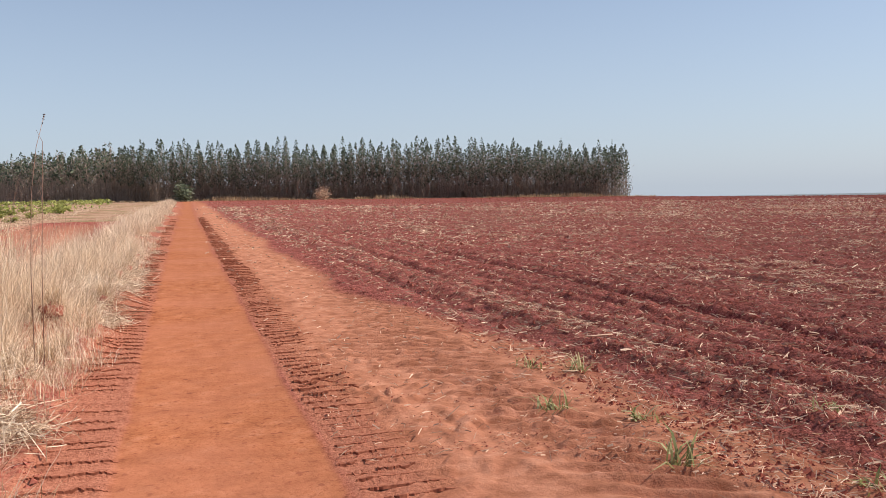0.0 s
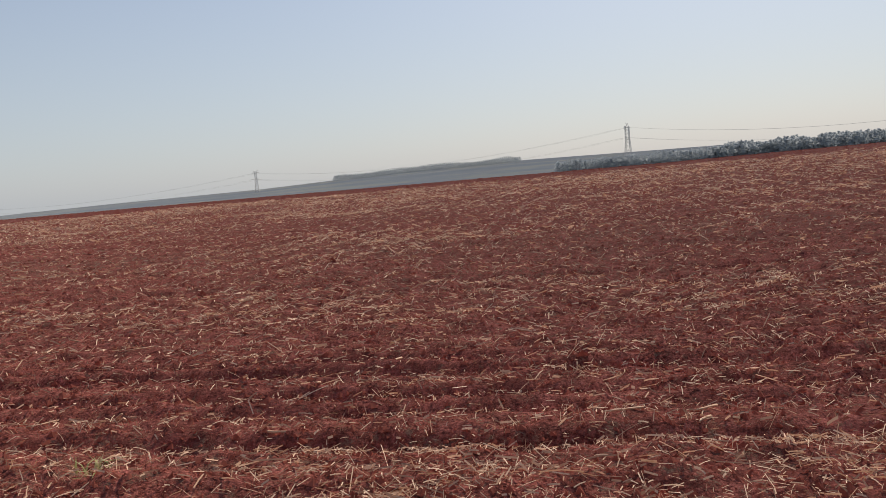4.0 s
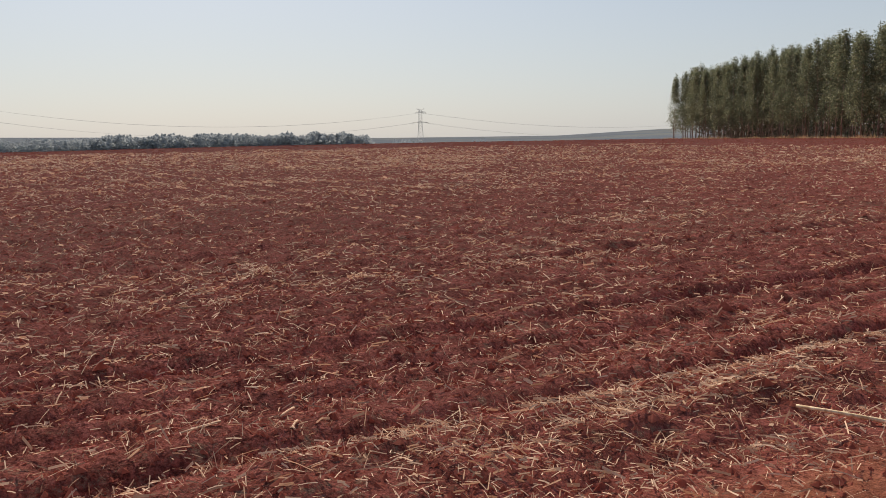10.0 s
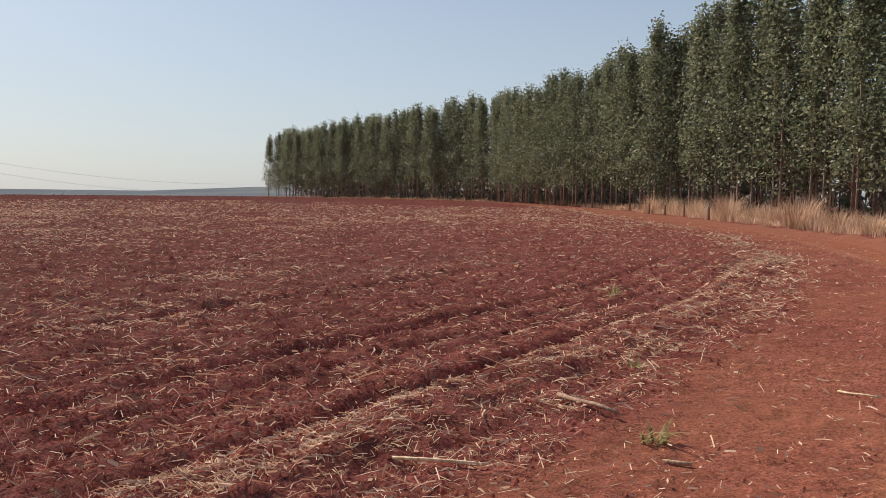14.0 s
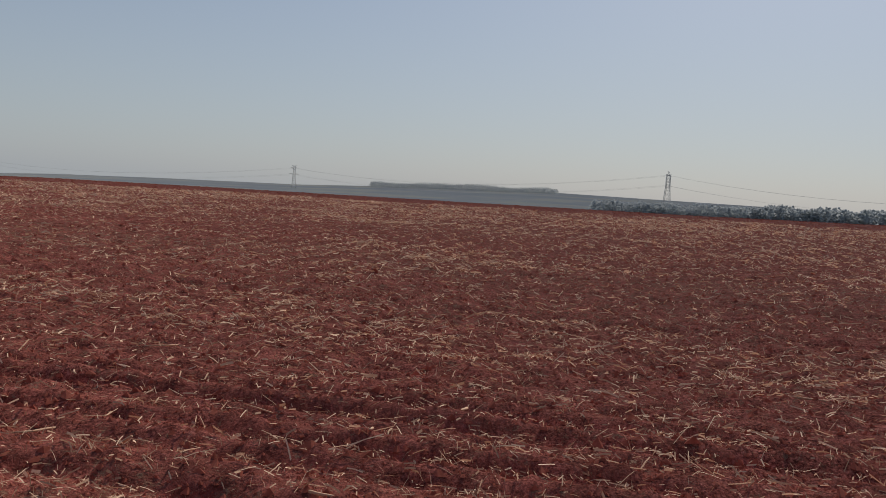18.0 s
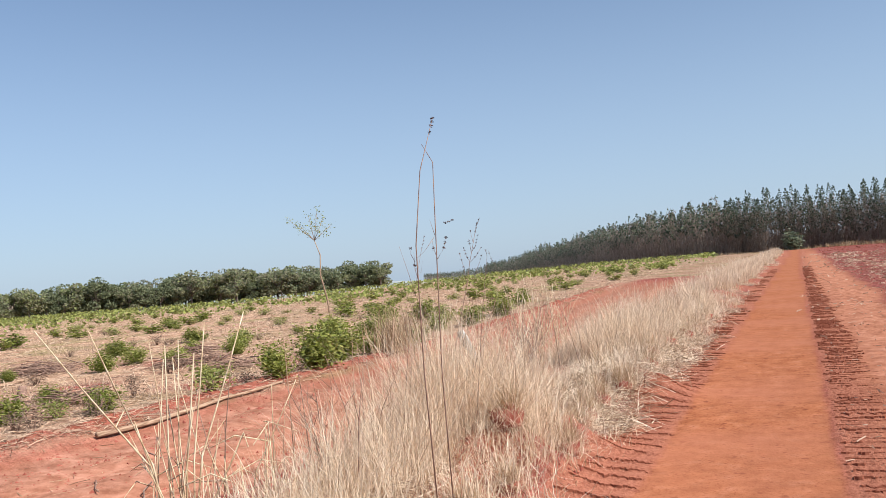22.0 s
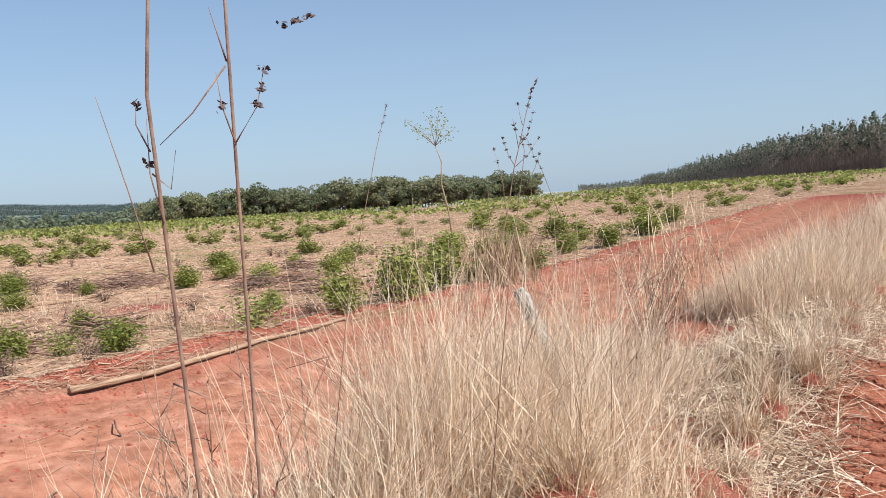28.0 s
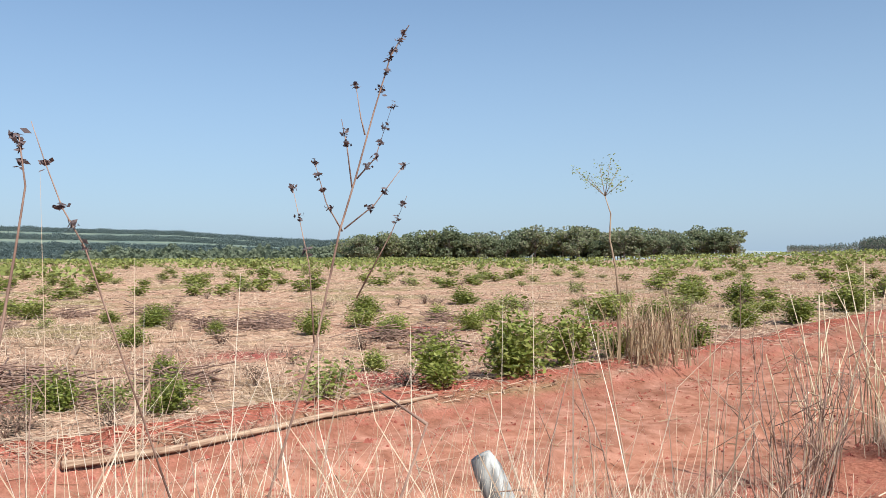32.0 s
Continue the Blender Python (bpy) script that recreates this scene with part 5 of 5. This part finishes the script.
log((-7.3, 11.7), (-7.25, 15.6), 0.035, 0.03, "long thin debarked log lying beside the track")
log((-7.95, 10.15), (-7.98, 11.0), 0.06, 0.0, "short debarked log lying beside the track")
log((-15.2, 16.0), (-15.3, 18.0), 0.05, 0.0, "weathered log lying among dry litter")
log((-11.55, 18.5), (-10.9, 18.9), 0.05, 0.0, "pale short log lying among dry litter")
log((-11.5, 14.45), (-10.2, 14.7), 0.045, 0.0, "weathered log lying among dry litter")
log((-13.8, 14.1), (-15.6, 14.9), 0.05, 0.0, "weathered log lying among dry litter")
for x, y, ln, tn in ((-6.0, 11.3, .9, 60), (-4.9, 9.9, .7, 35), (-5.1, 9.2, .5, 80), (-7.9, 16.3, .6, 95), (-9.4, 15.1, .8, 20), (-10.5, 16.9, .7, 70), (-12.6, 17.4, .9, 130), (-9.0, 18.2, .5, 100)):
    stalk("dry_stick", x, y, ln, 0.009, tn, 0.03, STEM, "thin dry stick lying on red earth", "stick", "dry sticks")
stalk("tree_stump", -12.35, 14.96, 0.05, 0.09, 0, 0.2, STEM, "small dark cut stump among dry litter", "stump")


def brush_pile(x, y, radius, seed):
    rng = np.random.default_rng(seed)
    pieces = []
    for k in range(60):
        a, e, l = rng.uniform(0, 6.28), rng.normal(0, .3), rng.uniform(.25, .9)
        c = rng.normal(0, radius * .45, 2)
        z = abs(rng.normal(0, .1)) + .03
        d = (math.cos(a) * l / 2, math.sin(a) * l / 2, math.sin(e) * l / 4)
        pieces.append(tube([(c[0] - d[0], c[1] - d[1], max(z - d[2], 0)), (c[0] + d[0], c[1] + d[1], max(z + d[2], 0))], [.012, .006], 4))
    v, f = joined(pieces)
    ob = new("brush_pile", soup("brush_pile", v, f, STEM))
    ob.matrix_basis = pose(x, y, ground_z(x, y))
    tagged(ob, "low pile of dark dead branches on the clearing", "brush", kind="stuff")


rng = np.random.default_rng(66)
for k in range(16):
    d, a = rng.uniform(9, 24), radians(rng.uniform(28, 72))
    x, y = -2.5 - math.sin(a) * d, 7 + math.cos(a) * d
    if x < -8.6:
        brush_pile(x, y, rng.uniform(.35, .8), 20 + k)
brush_pile(-16.6, 18.8, .9, 1)
brush_pile(-17.8, 20.2, .7, 2)
brush_pile(-10.3, 12.6, .6, 3)


# ---- sapling and dry seed plants ----
def plant(name, origin, shoots, heads, label, category, stemmat, headmat, headsize, per, group="", seed=1, loose=0.7):
    """A plant of separate shoots (points and base radius) with clustered heads along the shares given."""
    rng = np.random.default_rng(seed)
    root = new(name)
    root.matrix_basis = pose(*origin)
    o = np.array(origin)
    for pts, radius in shoots:
        v, f = tube([tuple(np.array(p) - o) for p in pts], list(np.linspace(radius, radius * 0.35, len(pts))), 6)
        part("stem", soup("stem", v, f, stemmat), root)
    for pts, shares in heads:
        pts = np.array(pts) - o
        s = np.linspace(0, 1, len(pts))
        for t in shares:
            c = np.array([np.interp(t, s, pts[:, i]) for i in range(3)])
            v, f = leaf_quads(c + rng.normal(0, headsize * loose, (per, 3)), headsize, rng, 0.1, 0.5)
            tagged(part("seed_cluster", soup("seed_cluster", v, f, headmat, True), root), kind="stuff")
    return tagged(root, label, category, group)


zb = ground_z(-14.5, 29.1)
trunk = [(-14.35, 29.25, zb - .1), (-14.4, 29.2, 1.0), (-14.55, 29.1, 1.9), (-14.5, 29.1, 2.6), (-14.62, 29.0, 3.1)]
tops = [[trunk[-1], (-14.62 + dx, 29.0 + dy, 3.1 + dz)] for dx, dy, dz in ((-.35, -.3, .55), (-.1, -.1, .85), (.25, .25, .75), (.45, .4, .5), (-.6, -.55, .75), (.1, .15, 1.05))]
plant("sapling", (-14.35, 29.25, zb), [(trunk, .035)] + [(t, .012) for t in tops], [(t, (.45, .7, 1.0)) for t in tops], "spindly lone sapling with sparse pale leaves", "sapling", TIMBER, SPROUT_PALE, 0.032, 22, seed=4, loose=2.6)

zb = ground_z(-1.27, 8.27)
left = [(-1.27, 8.27, zb - .05), (-1.24, 8.16, 1.0), (-1.19, 8.08, 1.7), (-1.13, 8.08, 2.1), (-1.06, 8.15, 2.39)]
right = [(-1.2, 8.32, zb - .05), (-1.16, 8.22, 1.0), (-1.11, 8.18, 1.8), (-1.09, 8.17, 2.15), (-1.13, 8.13, 2.25)]
SIDE = np.array([0.832, 0.555, 0.0])


def beside(point, right, up):
    return tuple(np.array(point) + SIDE * right * 0.00087 + np.array([0, 0, 1.0]) * up * 0.00087)


N2, N1 = (-1.115, 8.185, 1.62), (-1.20, 8.10, 1.5)
twigs = [[N2, beside(N2, 45, 65), beside(N2, 62, 132)], [N2, beside(N2, -20, 70), beside(N2, -26, 132)], [beside(N2, -5, 150), beside(N2, -30, 250)], [beside(N2, -8, 142), beside(N2, -75, 60), beside(N2, -140, 5)],
         [N1, beside(N1, -18, 90), beside(N1, -16, 190)], [beside(N1, -25, -90), beside(N1, -60, 60), beside(N1, -105, 235)], [beside(N1, -14, 130), beside(N1, -36, 180), beside(N1, -34, 215)], [beside(N1, -14, 90), beside(N1, 18, 60), beside(N1, 32, 130)]]
plant("dry_weed", (-1.27, 8.27, zb), [(left, .0046), (right, .004)] + [(t, .0016) for t in twigs], [(twigs[0], (.55, .75, 1.0)), (twigs[1], (.5,)), (left, (.93, .96, .98, 1.0)), ([(-1.1, 8.3, 1.82), (-1.07, 8.33, 1.835)], (0, .5, 1.0)), (twigs[6], (1.0,)), (twigs[4], (.6,))],
      "tall dry reddish weed with sparse seed pods", "weed", STEM, SEED, 0.006, 12, "dry weeds", 5)
zb = ground_z(-1.95, 9.98)
R, U = np.array([0.688, 0.725, 0.0]), np.array([0.0, 0.0, 1.0])
node = np.array([-1.72, 10.229, 1.614])


def off(r, up):
    return tuple(node + R * r * 0.001 + U * up * 0.001)


axis = [(-1.95, 9.98, zb - .05), (-1.86, 10.08, 0.9), (-1.803, 10.143, 1.179), (-1.748, 10.2, 1.43), tuple(node), off(27, 87), off(60, 203), off(90, 300), off(122, 353)]
side = [[off(5, 0), off(-22, 48), off(-42, 120)], [off(22, 75), off(14, 145), off(5, 192)], [off(45, 165), off(38, 195), off(30, 250)], [off(30, 90), off(62, 125), off(92, 215)], [off(8, 4), off(60, 45), off(115, 118)],
        [off(-45, -190), off(-52, -60), off(-80, 78)], [off(28, -115), off(88, -5), off(116, 60)]]
plant("dry_weed", (-1.95, 9.98, zb), [(axis, .0030)] + [(t, .0016) for t in side], [(axis, (.80, .84, .87, .90, .94, .97)), (side[0], (.4, .65, .85, 1.0)), (side[1], (.55, .75)), (side[2], (1.0,)), (side[3], (.3, .5, .65, .8, 1.0)), (side[4], (.45, .65, .95)), (side[5], (.6, .8, 1.0)), (side[6], (.7, .9))],
      "tall dry branching weed with dark seed clusters", "weed", STEM, SEED, 0.0048, 14, "dry weeds", 6)
zb = ground_z(-1.5, 9.45)
stem = [(-1.5, 9.45, zb - .05), (-1.4, 9.55, 1.2), (-1.36, 9.591, 1.509), (-1.35, 9.6, 1.579), (-1.343, 9.607, 1.639), (-1.347, 9.603, 1.684)]
arm = [(-1.25, 9.7, 1.35), (-1.307, 9.645, 1.584), (-1.321, 9.631, 1.619), (-1.331, 9.62, 1.659), (-1.339, 9.611, 1.696)]
plant("dry_weed", (-1.5, 9.45, zb), [(stem, .0019), (arm, .0010)], [(stem, (.9, .97, 1.0)), (arm, (.25, .4, .52, .75))], "thin dry weed stem with curled seed heads", "weed", STEM, SEED, 0.004, 10, "dry weeds", 7)
zb = ground_z(-1.95, 9.15)
stem = [(-1.95, 9.15, zb - .05), (-1.85, 9.3, 1.2), (-1.77, 9.4, 1.68), (-1.74, 9.43, 1.82)]
plant("dry_weed", (-1.95, 9.15, zb), [(stem, .0018)], [(stem, (.8, .86, .92, .97, 1.0))], "thin dry weed stem with curled seed heads", "weed", STEM, SEED, 0.0038, 8, "dry weeds", 8)

# dry canes and dark twigs standing in the verge
rng = np.random.default_rng(71)
for k in range(46):
    y = rng.uniform(7.6, 16) if k < 34 else rng.uniform(16, 40)
    x = verge_x(rng.uniform(-3.4, -1.7), y)
    z, tall = ground_z(x, y), rng.uniform(0.6, 1.25)
    lean = rng.normal(0, .16, 2)
    pts = [(x, y, z - .03), (x + lean[0] * tall * .5, y + lean[1] * tall * .5, z + tall * .55), (x + lean[0] * tall * 1.2, y + lean[1] * tall * 1.2, z + tall)]
    pale = k % 2 == 0
    tip = [pts[2], (pts[2][0] + rng.normal(0, .09), pts[2][1] + rng.normal(0, .09), pts[2][2] - rng.uniform(-.05, .12))]
    mid = [pts[1], (pts[1][0] + rng.normal(0, .12), pts[1][1] + rng.normal(0, .12), pts[1][2] + rng.uniform(.05, .3))]
    plant("dry_cane" if pale else "dry_twig", (x, y, z), [(pts, .005), (tip, .003), (mid, .0025)], [], "pale dry cane standing in the grass verge" if pale else "dark dry twig standing in the grass verge", "stalk", STRAW if pale else STEM, SEED, .005, 4, "dry stalks", k)


# clumps of tall pale canes at the track's edge
def cane_clump(x, y, count, tall, seed):
    rng = np.random.default_rng(seed)
    root = new("cane_clump")
    z = ground_z(x, y)
    root.matrix_basis = pose(x, y, z)
    for k in range(count):
        a, b = rng.normal(0, 0.09, 2), rng.normal(0, 0.15, 2)
        h = tall * rng.uniform(0.45, 1.0)
        pts = [(a[0], a[1], -.04), (a[0] + b[0] * h * .3, a[1] + b[1] * h * .3, h * .4), (a[0] + b[0] * h * .9, a[1] + b[1] * h * .9, h * .75), (a[0] + b[0] * h * 1.3, a[1] + b[1] * h * 1.3, h)]
        if rng.uniform() < 0.2:
            pts.append((pts[-1][0] + rng.normal(0, .12), pts[-1][1] + rng.normal(0, .12), h - rng.uniform(.02, .2)))
        r = rng.uniform(.0036, .0072)
        v, f = tube(pts, list(np.linspace(r, r * .5, len(pts))), 5)
        part("cane", soup("cane", v, f, STRAW_PALE), root)
        if rng.uniform() < 0.4:
            s = np.array(pts[1]) * 0.5 + np.array(pts[2]) * 0.5
            d = rng.normal(0, .12, 2)
            v, f = tube([tuple(s), (s[0] + d[0], s[1] + d[1], s[2] + .06), (s[0] + d[0] * 2, s[1] + d[1] * 2, s[2] - .03)], [.004, .004, .001], 4)
            part("leaf_blade", soup("leaf_blade", v, f, STRAW_PALE), root)
    tagged(root, "clump of tall pale broken canes beside the red track", "cane clump", "cane clumps")


for k, (x, y, n, tall) in enumerate(((-2.65, 7.75, 22, 1.35), (-2.4, 8.15, 9, 0.9), (-3.55, 6.55, 6, 1.0), (-2.95, 15.2, 18, 1.3), (-3.05, 16.6, 20, 1.5), (-3.1, 18.0, 12, 1.3))):
    cane_clump(x, y, n, tall, 800 + k)
bunches("dry_grass", np.array([-2.55, -2.4, -2.75, -2.3, -3.5, -3.65, -3.4, -2.5, -2.1, -2.2]), np.array([7.75, 7.95, 7.6, 8.15, 6.5, 6.65, 6.3, 8.3, 8.2, 7.9]), np.full(10, 0.42), 70, DRY_GRASS, "short bleached grass round broken canes", 26, 0.10, 0.5, 0.003)


def uprooted_clump(x, y, size, seed):
    """A turned-out grass root: earth core, brown fibres and pale flattened leaves."""
    rng = np.random.default_rng(seed)
    root = new("uprooted_grass")
    root.matrix_basis = pose(x, y, ground_z(x, y))
    v, f = clod_mesh(seed, 0.4)
    part("earth_core", soup("earth_core", v * size * np.array([.5, .5, .4]) + np.array([0, 0, size * .15]), f, CLOD), root, "red earth held by roots")
    n = 380
    a = rng.uniform(0, 6.28, n)
    p = np.stack([np.cos(a) * size * .25, np.sin(a) * size * .25, rng.uniform(0, size * .5, n)], 1)
    v, f = stems(p, size * rng.uniform(.5, 1.3, n), a, 1.0, 0.0018, rng)
    v[:, 2] = np.maximum(v[:, 2], 0.01)
    part("root_fibres", soup("root_fibres", v, f, TAN_GRASS, True), root, "tangled brown root fibres")
    a = rng.normal(rng.uniform(0, 6.28), .8, 150)
    p = np.stack([rng.normal(0, size * .3, 150), rng.normal(0, size * .3, 150), rng.uniform(.02, size * .4, 150)], 1)
    v, f = stems(p, size * rng.uniform(1.0, 2.2, 150), a, 1.3, 0.0022, rng)
    v[:, 2] = np.maximum(v[:, 2], 0.012)
    part("dry_leaves", soup("dry_leaves", v, f, DRY_GRASS, True), root, "flattened pale dry leaves")
    tagged(root, "uprooted dry grass clump lying on red earth", "grass clump", "uprooted grass clumps")


for k, (x, y, s) in enumerate(((-1.12, 12.8, .26), (-1.25, 12.2, .24), (-1.4, 12.6, .2), (-1.5, 13.6, .25), (-1.3, 14.3, .22), (-1.1, 10.9, .14), (-1.15, 9.1, .15), (-1.2, 8.5, .2), (-1.35, 16.0, .25), (-1.2, 18.5, .25), (-1.55, 5.4, .3), (-1.75, 5.9, .3), (-1.5, 6.3, .24), (-1.35, 5.0, .22), (-1.65, 7.0, .25), (-1.3, 7.6, .2), (-1.3, 9.7, .26), (-1.05, 10.2, .22), (-1.5, 9.9, .22), (-1.2, 11.5, .24), (-1.25, 15.1, .28), (-1.3, 17.1, .28), (-1.25, 20.2, .3), (-1.3, 22.5, .3))):
    uprooted_clump(x, y, s, 900 + k)
# crumbs and twigs on the red track
rng = np.random.default_rng(75)
tx, ty = rng.uniform(-7.4, -3.0, 1500), 6 + 22 * rng.uniform(0, 1, 1500) ** 1.3
v, f = strips(tx, ty, rng.uniform(.03, .25, 1500), rng.uniform(.0015, .004, 1500), rng, 0.012, 0.1)
tagged(new("track_litter", soup("track_litter", v, f, TAN_GRASS, True)), "small twigs and straw scattered over the red track", "litter", kind="stuff")
for x, y, ln, tn in ((-5.5, 9.9, .5, 50), (-4.4, 10.3, .6, 120), (-4.6, 8.7, .45, 100), (-6.4, 9.4, .5, 75), (-5.9, 8.3, .4, 110), (-3.9, 9.4, .35, 60)):
    stalk("dry_stick", x, y, ln, 0.007, tn, 0.02, STEM, "thin dry stick lying on red earth", "stick", "dry sticks")


def dry_shrub(x, y, tall, branches, lean, seed):
    """A leafless brown shrub: a few stems from one root, each with finer side twigs."""
    rng = np.random.default_rng(seed)
    root = new("dry_shrub")
    root.matrix_basis = pose(x, y, ground_z(x, y))
    for k in range(branches):
        a, t = rng.uniform(0, 6.28), tall * rng.uniform(0.55, 1.0)
        d = np.array([math.cos(a) * .28 + lean[0], math.sin(a) * .28 + lean[1]]) * rng.uniform(0.5, 1.3)
        pts = [np.array([d[0] * t * s + rng.normal(0, .015), d[1] * t * s + rng.normal(0, .015), t * (s - 0.12 * s * s * np.hypot(*d)) - .04]) for s in (0, .3, .6, .85, 1)]
        v, f = tube([tuple(p) for p in pts], [.0052, .0046, .0036, .0024, .0012], 5)
        stem = part("stem", soup("stem", v, f, STEM), root)
        for j in range(5):
            s = rng.uniform(0.35, 0.95)
            q = pts[1] + (pts[4] - pts[1]) * (s - .3) / .7
            e = rng.normal(0, .09, 2)
            tip = q + np.array([e[0], e[1], rng.uniform(.04, .2)]) * tall
            v, f = tube([tuple(q), tuple((q + tip) / 2 + rng.normal(0, .012, 3)), tuple(tip)], [.0024, .0018, .0009], 4)
            part("twig", soup("twig", v, f, STEM), stem)
    tagged(root, "leafless brown shrub standing in the dry grass", "shrub", "dry shrubs")


for k, (x, y, t, n, lean) in enumerate(((-2.1, 12.7, 1.15, 8, (.05, .1)), (-2.35, 13.4, 1.2, 8, (0, .1)), (-1.85, 10.6, .85, 5, (.35, .35)), (-2.0, 11.6, .8, 5, (.45, .3)), (-2.55, 9.3, .95, 6, (-.1, 0)), (-2.7, 14.6, 1.1, 7, (0, 0)), (-2.2, 8.6, .8, 4, (0, .1)))):
    dry_shrub(x, y, t, n, lean, 950 + k)
